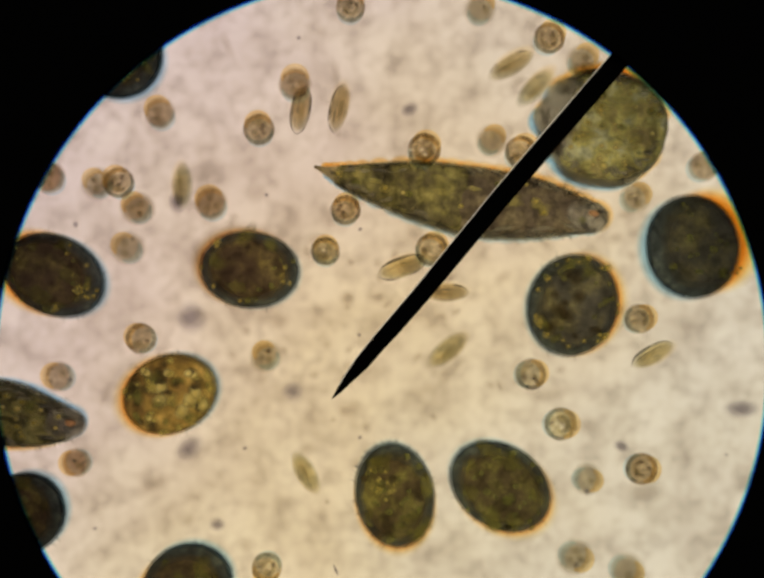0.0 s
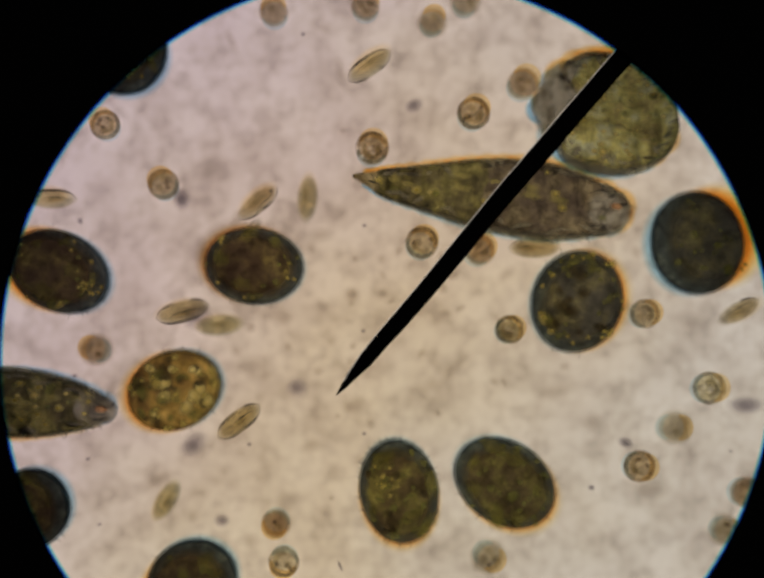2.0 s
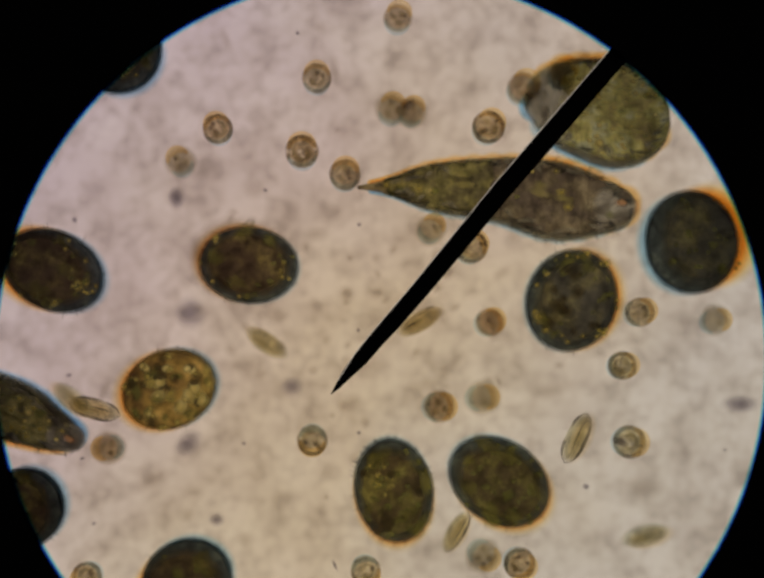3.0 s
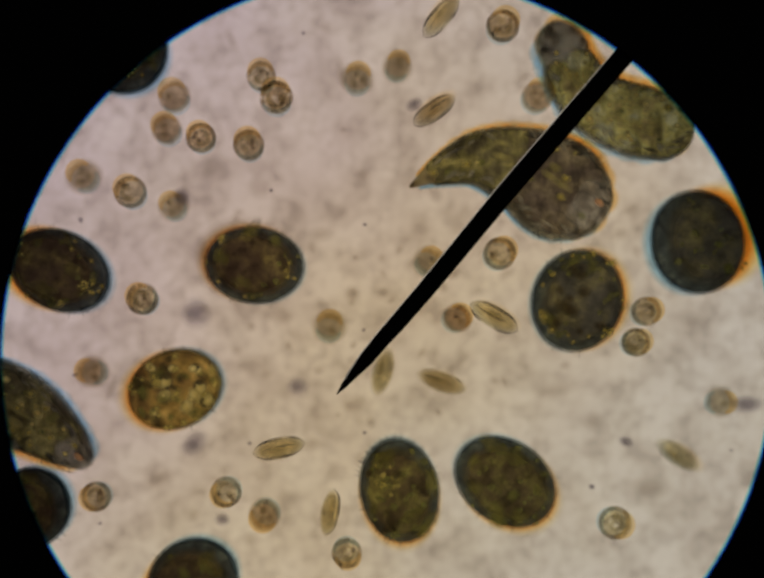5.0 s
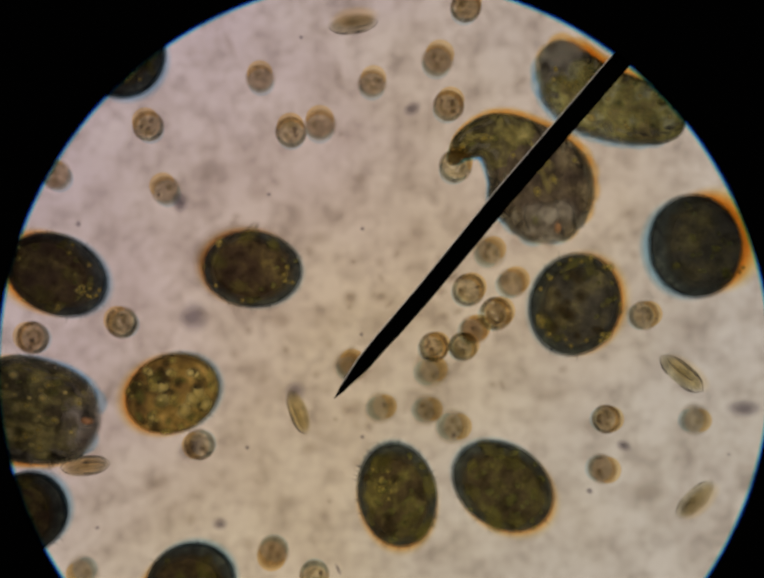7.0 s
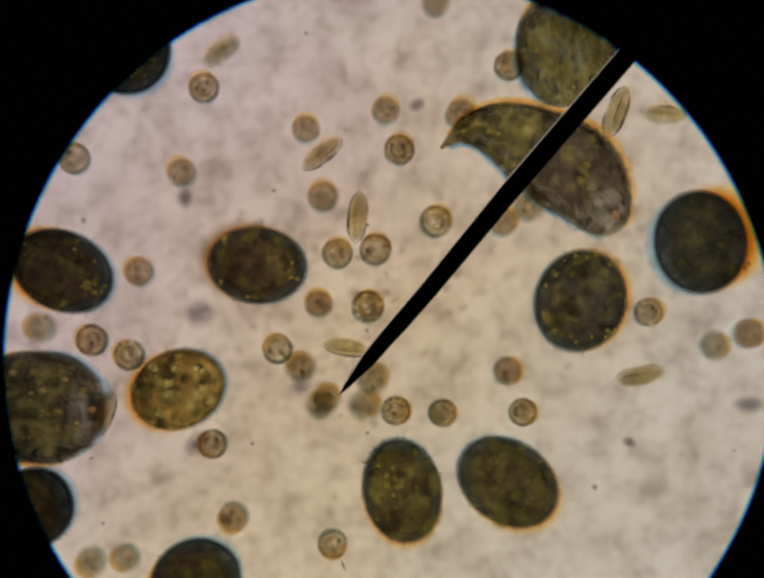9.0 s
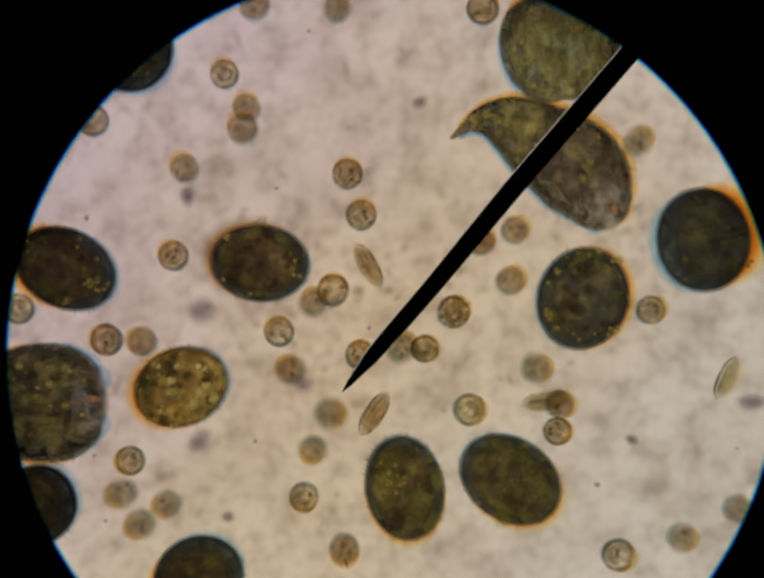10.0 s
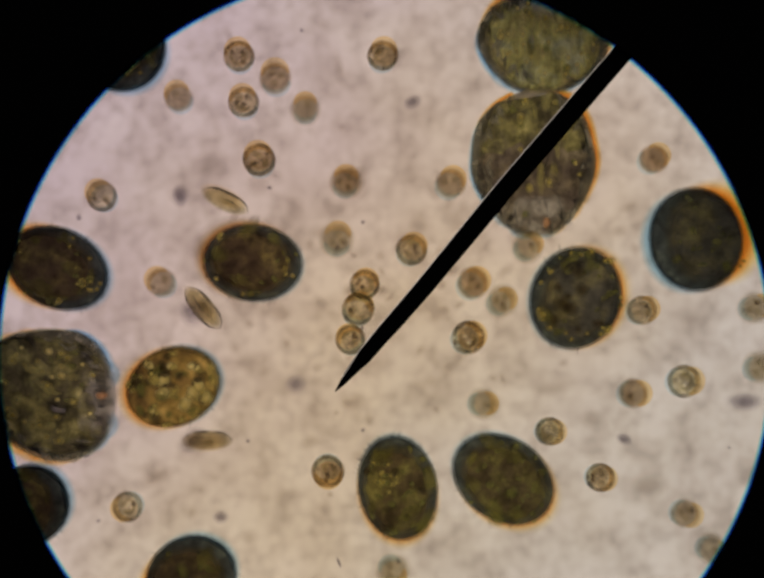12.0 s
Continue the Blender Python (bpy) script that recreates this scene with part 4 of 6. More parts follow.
def motions():
    a_keys, b_keys, c_keys = [], [], []
    bend(a_keys, 0, (-62, 125, 1), (-27, 114, 14), (36, 102, 30), (99, 90, 36), (162, 83, 30), (223, 73, 12))
    bend(a_keys, 0.5, (-56, 121, 5), (-24, 111, 14), (39, 99, 30), (97, 92, 36), (160, 82, 31), (228, 80, 17))
    bend(a_keys, 1, (-54, 115, 2), (-21, 109, 12), (37, 100, 30), (105, 95, 37), (168, 85, 33), (232, 83, 20))
    bend(a_keys, 1.5, (-38, 113, 2), (0, 107, 14), (49, 98, 27), (112, 92, 39), (175, 84, 36), (238, 73, 19))
    bend(a_keys, 2.5, (-24, 110, 4), (10, 103, 15), (58, 100, 27), (121, 95, 36), (179, 86, 39), (247, 76, 19))
    bend(a_keys, 3, (-18, 100, 2), (20, 101, 11), (61, 100, 25), (129, 97, 34), (187, 85, 39), (253, 78, 17))
    bend(a_keys, 5, (28, 101, 2), (58, 117, 15), (99, 129, 29), (145, 117, 44), (179, 96, 51), (217, 73, 41))
    bend(a_keys, 5.5, (34, 103, 2), (63, 115, 12), (97, 128, 28), (138, 119, 43), (175, 96, 53), (206, 68, 47))
    bend(a_keys, 6, (52, 129, 2), (78, 141, 11), (107, 147, 24), (146, 129, 44), (173, 100, 54), (177, 53, 53))
    bend(a_keys, 6.5, (60, 127, 4), (81, 142, 14), (110, 151, 23), (142, 131, 41), (164, 100, 56), (167, 52, 56))
    bend(a_keys, 7, (70, 128, 5), (85, 147, 14), (114, 155, 24), (143, 133, 41), (162, 101, 56), (168, 51, 56))
    bend(a_keys, 9, (56, 140, 2), (84, 158, 15), (118, 156, 30), (157, 136, 43), (196, 110, 45), (228, 59, 25))
    bend(a_keys, 9.5, (62, 156, 2), (91, 169, 12), (125, 164, 29), (161, 140, 42), (198, 106, 45), (227, 59, 25))
    bend(a_keys, 10, (63, 147, 2), (92, 165, 12), (123, 161, 28), (159, 139, 42), (196, 110, 46), (222, 62, 27))
    bend(a_keys, 10.5, (71, 142, 2), (101, 159, 12), (130, 155, 29), (164, 136, 44), (194, 107, 49), (213, 55, 47))
    bend(a_keys, 11, (81, 156, 2), (107, 165, 12), (135, 156, 30), (164, 134, 47), (181, 101, 53), (190, 54, 52))
    bend(a_keys, 11.5, (98, 175, 5), (120, 171, 18), (141, 155, 39), (156, 126, 54), (161, 95, 56), (164, 53, 55))
    bend(a_keys, 12, (144, 193, 16), (147, 179, 36), (150, 157, 54), (152, 126, 61), (154, 95, 62), (156, 50, 59))
    bend(b_keys, 0, (160, 175, 51), (196, 170, 57), (225, 164, 58), (254, 160, 57), (279, 154, 51))
    bend(b_keys, 0.5, (154, 169, 51), (184, 165, 57), (213, 164, 58), (242, 160, 57), (271, 151, 51))
    bend(b_keys, 1, (153, 172, 52), (182, 171, 57), (211, 171, 59), (241, 169, 58), (271, 163, 52))
    bend(b_keys, 1.5, (155, 175, 52), (184, 172, 59), (213, 172, 61), (242, 170, 59), (273, 165, 53))
    bend(b_keys, 2, (154, 183, 51), (192, 181, 57), (223, 175, 60), (255, 168, 57), (288, 171, 46))
    bend(b_keys, 2.5, (155, 184, 51), (186, 181, 57), (220, 178, 59), (252, 173, 57), (280, 168, 51))
    bend(b_keys, 3, (153, 184, 34), (187, 185, 44), (224, 177, 52), (255, 170, 52), (284, 171, 41))
    bend(b_keys, 5, (172, 257, 27), (184, 223, 28), (211, 185, 33), (259, 165, 37), (303, 158, 29))
    bend(b_keys, 5.5, (162, 259, 28), (179, 223, 30), (208, 187, 34), (259, 167, 37), (303, 160, 29))
    bend(b_keys, 6, (164, 257, 28), (180, 223, 30), (209, 190, 34), (260, 170, 37), (301, 163, 29))
    bend(b_keys, 6.5, (168, 230, 20), (188, 214, 36), (217, 192, 38), (258, 175, 40), (297, 163, 22))
    bend(b_keys, 7, (177, 242, 22), (186, 215, 33), (213, 193, 36), (257, 179, 33), (298, 169, 19))
    bend(b_keys, 9, (179, 296, 48), (181, 267, 51), (183, 238, 52), (184, 214, 52), (185, 187, 51))
    bend(b_keys, 9.5, (176, 296, 51), (178, 268, 55), (179, 239, 56), (181, 215, 56), (182, 191, 55))
    bend(b_keys, 10, (170, 296, 53), (171, 271, 59), (171, 243, 59), (172, 214, 59), (174, 192, 58))
    bend(b_keys, 10.5, (164, 300, 56), (165, 274, 62), (165, 247, 62), (165, 218, 62), (166, 194, 61))
    bend(b_keys, 11, (161, 300, 56), (162, 273, 63), (162, 247, 63), (162, 220, 63), (163, 197, 63))
    bend(b_keys, 11.5, (162, 298, 57), (163, 273, 65), (163, 247, 65), (163, 223, 65), (163, 199, 64))
    bend(b_keys, 12, (160, 298, 58), (162, 272, 67), (162, 245, 67), (161, 221, 67), (161, 200, 66))
    bend(c_keys, 0, (-448, -113, 29), (-404, -116, 32), (-366, -121, 33), (-332, -128, 25), (-295, -130, 11))
    bend(c_keys, 0.5, (-450, -116, 29), (-407, -119, 32), (-368, -119, 33), (-329, -120, 25), (-290, -121, 12))
    bend(c_keys, 1, (-442, -118, 29), (-399, -118, 33), (-360, -118, 33), (-321, -116, 27), (-278, -111, 12))
    bend(c_keys, 1.5, (-440, -116, 29), (-397, -116, 34), (-353, -115, 33), (-310, -115, 27), (-267, -113, 11))
    bend(c_keys, 2, (-443, -112, 29), (-399, -112, 34), (-355, -114, 35), (-312, -117, 27), (-269, -121, 11))
    bend(c_keys, 2.5, (-441, -101, 29), (-397, -110, 34), (-358, -125, 30), (-325, -140, 20), (-298, -147, 12))
    bend(c_keys, 3, (-437, -106, 29), (-394, -113, 33), (-355, -125, 30), (-326, -140, 22), (-297, -152, 12))
    bend(c_keys, 5, (-433, -96, 34), (-395, -106, 39), (-356, -125, 38), (-322, -150, 27), (-295, -171, 12))
    bend(c_keys, 5.5, (-433, -97, 36), (-395, -106, 41), (-356, -121, 40), (-320, -148, 28), (-291, -172, 14))
    bend(c_keys, 6, (-428, -96, 36), (-392, -106, 41), (-353, -120, 41), (-316, -147, 30), (-287, -171, 17))
    bend(c_keys, 6.5, (-420, -92, 41), (-381, -104, 46), (-347, -116, 46), (-318, -135, 36), (-289, -159, 17))
    bend(c_keys, 7, (-416, -107, 46), (-378, -114, 52), (-344, -119, 52), (-315, -126, 47), (-283, -133, 41))
    bend(c_keys, 9, (-412, -119, 51), (-378, -119, 54), (-346, -119, 55), (-317, -121, 54), (-280, -126, 45))
    bend(c_keys, 9.5, (-405, -117, 51), (-376, -119, 55), (-345, -119, 57), (-316, -120, 56), (-280, -122, 49))
    bend(c_keys, 10, (-410, -115, 51), (-376, -117, 57), (-342, -117, 58), (-313, -117, 58), (-284, -117, 54))
    bend(c_keys, 10.5, (-403, -114, 51), (-371, -115, 58), (-340, -115, 59), (-311, -115, 59), (-282, -115, 57))
    bend(c_keys, 11, (-394, -114, 51), (-362, -114, 60), (-333, -114, 61), (-307, -114, 61), (-278, -114, 59))
    bend(c_keys, 11.5, (-386, -113, 51), (-355, -113, 62), (-326, -113, 64), (-299, -113, 63), (-270, -114, 61))
    bend(c_keys, 12, (-392, -78, 46), (-356, -94, 58), (-327, -108, 64), (-297, -114, 66), (-269, -115, 62))
    flex(LONG, a_keys)
    flex(BAG, b_keys)
    flex(EDGE, c_keys)
    swim(round_cell(86.0, 0), 86.0, [(0, -26, 271), (0.5, -28, 310), (1, -29, 308), (1.5, -27, 305), (2, -30, 306), (2.5, -28, 306), (3, -57, 199), (3.5, -48, 188), (4, -65, 224), (4.5, -114, 222), (5, -115, 201), (5.5, -115, 305), (6, -114, 306), (6.5, -111, 310), (7, -112, 309), (7.5, -114, 309), (8, -115, 308), (8.5, -116, 307), (9, -117, 306), (9.5, -154, 256), (10, -155, 201), (10.5, -240, 107), (11, -294, 81), (11.5, -354, 111), (12, -353, 111)])
    swim(round_cell(106.3, 1), 106.3, [(0, 96, 264), (0.5, 94, 304), (1, 93, 302), (1.5, 95, 299), (2, 78, 267), (2.5, 62, 138), (3, 51, 55), (3.5, 49, 71), (4, 15, 48), (4.5, 30, 12), (5, 43, 25), (5.5, 10, -111), (6, -22, -100), (6.5, -64, -133), (7, 1, -107), (7.5, -35, -82), (8, -50, -102), (8.5, -29, -125), (9, -54, -101), (9.5, -56, -92), (10, -69, -15), (10.5, -46, -14), (11, -14, 3), (11.5, 96, 30), (12, 137, 36)])
    swim(round_cell(98.1, 2), 98.1, [(0, 161, 239), (0.5, 185, 291), (1, 183, 289), (1.5, 185, 286), (2, 183, 288), (2.5, 185, 287), (3, 188, 287), (3.5, 187, 287), (4, 185, 287), (4.5, 184, 287), (5, 183, 287), (5.5, 183, 286), (6, 107, 193), (6.5, 129, 228), (7, 64, 175), (7.5, 57, 160), (8, 9, 119), (8.5, 7, 129), (9, 13, 130), (9.5, -23, 122), (10, -38, 105), (10.5, 11, 84), (11, -129, 211), (11.5, -84, 174), (12, -133, 215)])
    swim(round_cell(89.8, 3), 89.8, [(0, 194, 220), (0.5, 225, 271), (1, 224, 269), (1.5, 225, 266), (2, 223, 268), (2.5, 225, 267), (3, 176, 203), (3.5, 185, 221), (4, 194, 238), (4.5, 204, 255), (5, 213, 273), (5.5, 213, 272), (6, 214, 273), (6.5, 217, 277), (7, 215, 277), (7.5, 214, 276), (8, 213, 275), (8.5, 212, 274), (9, 210, 273), (9.5, 212, 272), (10, 208, 271), (10.5, 210, 272), (11, 211, 272), (11.5, 214, 270), (12, 215, 270)])
    swim(round_cell(110.2, 4), 110.2, [(0, -202, 166), (0.5, -194, 157), (1, -215, 156), (1.5, -270, 212), (2, -272, 213), (2.5, -270, 212), (3, -267, 212), (3.5, -226, 176), (4, -219, 153), (4.5, -234, 171), (5, -200, 147), (5.5, -235, 153), (6, -273, 86), (6.5, -292, 122), (7, -300, 108), (7.5, -306, 93), (8, -269, 96), (8.5, -225, 46), (9, -228, 15), (9.5, -222, -39), (10, -228, -52), (10.5, -233, -30), (11, -264, 69), (11.5, -293, 127), (12, -322, 147)])
    swim(round_cell(102.0, 5), 102.0, [(0, -77, 195), (0.5, -132, 204), (1, -74, 231), (1.5, 6, 206), (2, 132, 192), (2.5, 134, 209), (3, 137, 187), (3.5, 129, 191), (4, 107, 217), (4.5, 139, 191), (5, 145, 179), (5.5, 111, 225), (6, 48, 202), (6.5, 136, 260), (7, 54, 217), (7.5, 39, 224), (8, 34, 182), (8.5, 73, 153), (9, 71, 163), (9.5, 30, 181), (10, -124, 263), (10.5, -122, 300), (11, -120, 265), (11.5, -42, 210), (12, -98, 194)])
    swim(round_cell(93.7, 6), 93.7, [(0, -112, 154), (0.5, -168, 219), (1, -130, 222), (1.5, -114, 149), (2, -206, 99), (2.5, -74, 81), (3, -30, 107), (3.5, -73, 97), (4, -66, 137), (4.5, -78, 152), (5, -126, 135), (5.5, -136, 149), (6, -84, 115), (6.5, -165, 156), (7, -84, 151), (7.5, -87, 127), (8, -43, 126), (8.5, -31, 72), (9, -45, 33), (9.5, -47, 32), (10, -25, 67), (10.5, 29, 69), (11, 36, 84), (11.5, 99, 67), (12, 29, 34)])
    swim(round_cell(114.0, 7), 114.0, [(0, 43, 132), (0.5, 68, 137), (1, -25, 151), (1.5, -55, 122), (2, -9, 130), (2.5, -55, 54), (3, -69, 126), (3.5, -63, 127), (4, -104, 118), (4.5, -113, 160), (5, -98, 176), (5.5, -82, 198), (6, 20, 68), (6.5, 96, -18), (7, 107, -20), (7.5, 94, -13), (8, 32, -47), (8.5, -9, -36), (9, -16, -17), (9.5, 44, -48), (10, 61, -24), (10.5, 77, -23), (11, 74, -59), (11.5, 91, -70), (12, 81, -48)])
    swim(round_cell(105.8, 8), 105.8, [(0, 106, 142), (0.5, 99, 177), (1, 62, 208), (1.5, 61, 259), (2, 47, 249), (2.5, 14, 222), (3, 33, 164), (3.5, 28, 152), (4, -9, 163), (4.5, 4, 208), (5, 14, 206), (5.5, 27, 250), (6, 39, 241), (6.5, 42, 304), (7, 41, 304), (7.5, 28, 278), (8, 12, 254), (8.5, 46, 277), (9, 47, 266), (9.5, 49, 299), (10, -47, 259), (10.5, 31, 161), (11, 41, 130), (11.5, 19, 173), (12, -70, 165)])
    swim(round_cell(97.5, 9), 97.5, [(0, 135, 132), (0.5, 116, 146), (1, 118, 141), (1.5, 57, 177), (2, 86, 165), (2.5, 104, 154), (3, 105, 151), (3.5, 95, 196), (4, 133, 224), (4.5, 133, 213), (5, 113, 246), (5.5, 137, 264), (6, 66, 225), (6.5, 69, 307), (7, 67, 306), (7.5, 66, 305), (8, 65, 304), (8.5, 64, 303), (9, 62, 303), (9.5, 64, 301), (10, 89, 260), (10.5, 55, 117), (11, -37, 115), (11.5, -58, 129), (12, -114, 118)])
    swim(round_cell(89.3, 10), 89.3, [(0, -265, 103), (0.5, -287, 136), (1, -311, 84), (1.5, -355, 104), (2, -357, 105), (2.5, -319, 93), (3, -186, 119), (3.5, -184, 94), (4, -158, 66), (4.5, -184, 89), (5, -198, 77), (5.5, -184, 30), (6, -68, -56), (6.5, 34, -72), (7, 44, -111), (7.5, 35, -88), (8, 21, -89), (8.5, -40, -123), (9, -62, -110), (9.5, -114, -162), (10, -210, -207), (10.5, -229, -226), (11, -227, -307), (11.5, -225, -309), (12, -224, -309)])
    swim(round_cell(109.7, 11), 109.7, [(0, -240, 102), (0.5, -270, 156), (1, -303, 179), (1.5, -301, 177), (2, -303, 178), (2.5, -302, 177), (3, -298, 177), (3.5, -300, 177), (4, -301, 177), (4.5, -302, 177), (5, -304, 177), (5.5, -304, 177), (6, -280, 138), (6.5, -258, 156), (7, -215, 154), (7.5, -183, 186), (8, -201, 185), (8.5, -204, 161), (9, -168, 186), (9.5, -169, 99), (10, -199, 28), (10.5, -195, -9), (11, -201, 58), (11.5, -147, 113), (12, -127, 170)])
    swim(round_cell(101.4, 12), 101.4, [(0, -225, 79), (0.5, -179, 89), (1, -196, 66), (1.5, -227, 31), (2, -268, -56), (2.5, -203, -167), (3, -251, -149), (3.5, -273, -154), (4, -292, -132), (4.5, -263, -81), (5, -272, -78), (5.5, -249, -146), (6, -178, -146), (6.5, -108, -86), (7, -28, -68), (7.5, -47, -48), (8, -88, -46), (8.5, -76, -82), (9, -80, -73), (9.5, -82, -93), (10, -92, -78), (10.5, -69, -105), (11, -110, -44), (11.5, -56, 101), (12, -33, 97)])
    swim(round_cell(93.2, 13), 93.2, [(0, -157, 84), (0.5, -170, 154), (1, -92, 184), (1.5, 26, 151), (2, 92, 37), (2.5, 34, -73), (3, 59, -112), (3.5, 28, -130), (4, 8, -128), (4.5, -65, -181), (5, -111, -214), (5.5, -122, -212), (6, -132, -164), (6.5, -101, -198), (7, -101, -245), (7.5, -136, -254), (8, -136, -213), (8.5, -115, -199), (9, -143, -216), (9.5, -107, -233), (10, -41, -249), (10.5, 61, -121), (11, 141, -67), (11.5, 109, -8), (12, 87, 2)])
    swim(round_cell(113.5, 14), 113.5, [(0, -304, 106), (0.5, -338, 123), (1, -340, 121), (1.5, -338, 119), (2, -340, 120), (2.5, -338, 120), (3, -335, 119), (3.5, -337, 119), (4, -338, 119), (4.5, -339, 119), (5, -340, 119), (5.5, -341, 119), (6, -305, 96), (6.5, -339, 120), (7, -341, 119), (7.5, -342, 118), (8, -343, 117), (8.5, -344, 116), (9, -345, 116), (9.5, -344, 114), (10, -348, 113), (10.5, -346, 115), (11, -344, 114), (11.5, -342, 113), (12, -341, 113)])
    swim(round_cell(105.2, 15), 105.2, [(0, -30, 77), (0.5, -53, 78), (1, -149, 96), (1.5, -234, 91), (2, -258, 153), (2.5, -257, 132), (3, -148, 148), (3.5, -175, 160), (4, -182, 177), (4.5, -153, 143), (5, -169, 140), (5.5, -138, 105), (6, -63, 55), (6.5, -44, 54), (7, 50, -51), (7.5, 22, -88), (8, 44, -76), (8.5, 44, -74), (9, 10, -114), (9.5, 6, -101), (10, -26, -64), (10.5, -2, -91), (11, 17, -91), (11.5, 39, -66), (12, -15, 1)])
    swim(round_cell(97.0, 16), 97.0, [(0, -49, 39), (0.5, -37, 43), (1, -42, -84), (1.5, 73, -96), (2, 120, -38), (2.5, 198, -82), (3, 231, -73), (3.5, 218, -43), (4, 254, -49), (4.5, 259, -75), (5, 238, -51), (5.5, 151, -106), (6, 59, -56), (6.5, -4, 26), (7, 78, -51), (7.5, 95, -55), (8, 86, -51), (8.5, 46, -99), (9, 54, -117), (9.5, 40, -86), (10, 35, -59), (10.5, 84, -73), (11, 108, -86), (11.5, 130, -96), (12, 159, -137)])
    swim(round_cell(88.8, 17), 88.8, [(0, -237, 42), (0.5, -362, 95), (1, -363, 93), (1.5, -361, 91), (2, -364, 92), (2.5, -362, 91), (3, -359, 91), (3.5, -360, 91), (4, -361, 91), (4.5, -363, 91), (5, -364, 91), (5.5, -364, 90), (6, -363, 91), (6.5, -360, 95), (7, -362, 95), (7.5, -377, 40), (8, -358, 35), (8.5, -317, 20), (9, -327, -37), (9.5, -252, -136), (10, -253, -197), (10.5, -268, -205), (11, -220, -203), (11.5, -161, -213), (12, 11, -270)])
    swim(round_cell(109.1, 18), 109.1, [(0, 50, 40), (0.5, 69, 43), (1, 78, 38), (1.5, 66, 48), (2, 37, 43), (2.5, 81, 32), (3, 88, 38), (3.5, 69, 56), (4, 90, 25), (4.5, 124, 10), (5, 109, 32), (5.5, 81, 23), (6, 108, 53), (6.5, 71, 46), (7, 82, 2), (7.5, 83, 5), (8, 47, -15), (8.5, -6, 18), (9, -9, 36), (9.5, -24, 16), (10, -51, -4), (10.5, -39, -82), (11, -69, -88), (11.5, -10, -51), (12, -21, -22)])
    swim(round_cell(100.8, 19), 100.8, [(0, 241, 89), (0.5, 337, 154), (1, 336, 152), (1.5, 337, 150), (2, 335, 151), (2.5, 337, 150), (3, 340, 150), (3.5, 339, 150), (4, 338, 150), (4.5, 336, 150), (5, 335, 150), (5.5, 335, 150), (6, 336, 150), (6.5, 338, 154), (7, 337, 154), (7.5, 336, 153), (8, 335, 152), (8.5, 334, 151), (9, 332, 150), (9.5, 316, 105), (10, 234, 135), (10.5, 277, 126), (11, 214, 171), (11.5, 218, 71), (12, 113, -15)])
    swim(round_cell(92.6, 20), 92.6, [(0, -223, -43), (0.5, -318, -149), (1, -382, -167), (1.5, -380, -170), (2, -382, -169), (2.5, -381, -169), (3, -377, -170), (3.5, -379, -170), (4, -380, -170), (4.5, -381, -170), (5, -383, -170), (5.5, -383, -170), (6, -382, -170), (6.5, -379, -165), (7, -381, -166), (7.5, -382, -167), (8, -383, -168), (8.5, -384, -169), (9, -385, -169), (9.5, -384, -170), (10, -388, -172), (10.5, -386, -170), (11, -384, -170), (11.5, -382, -172), (12, -381, -172)])
    swim(round_cell(113.0, 21), 113.0, [(0, -103, -58), (0.5, 10, -72), (1, 148, -85), (1.5, 277, -187), (2, 317, -222), (2.5, 295, -245), (3, 343, -273), (3.5, 342, -273), (4, 340, -273), (4.5, 339, -273), (5, 338, -273), (5.5, 338, -273), (6, 338, -272), (6.5, 341, -268), (7, 340, -269), (7.5, 339, -270), (8, 337, -270), (8.5, 336, -271), (9, 335, -272), (9.5, 337, -273), (10, 272, -232), (10.5, 305, -177), (11, 280, -134), (11.5, 326, -41), (12, 346, -20)])
    swim(round_cell(104.7, 22), 104.7, [(0, -297, -78), (0.5, -388, -83), (1, -390, -85), (1.5, -388, -87), (2, -390, -86), (2.5, -320, -70), (3, -386, -70), (3.5, -387, -70), (4, -388, -70), (4.5, -390, -70), (5, -391, -70), (5.5, -345, -43), (6, -255, -79), (6.5, -201, 49), (7, -200, 95), (7.5, -213, 75), (8, -226, 101), (8.5, -191, 128), (9, -190, 108), (9.5, -210, 101), (10, -190, 110), (10.5, -222, 3), (11, -218, -31), (11.5, -162, -27), (12, -205, 3)])
    swim(round_cell(96.5, 23), 96.5, [(0, -283, -159), (0.5, -268, -228), (1, -169, -198), (1.5, -99, -192), (2, -100, -220), (2.5, -37, -79), (3, 106, -32), (3.5, 104, -14), (4, 122, 2), (4.5, 87, -31), (5, 70, -28), (5.5, 92, -106), (6, 57, -93), (6.5, 92, -53), (7, 88, -35), (7.5, 60, -46), (8, -14, -56), (8.5, -47, -17), (9, -63, -14), (9.5, -22, -13), (10, 87, 42), (10.5, 126, 40), (11, 234, 105), (11.5, 270, 117), (12, 256, 119)])
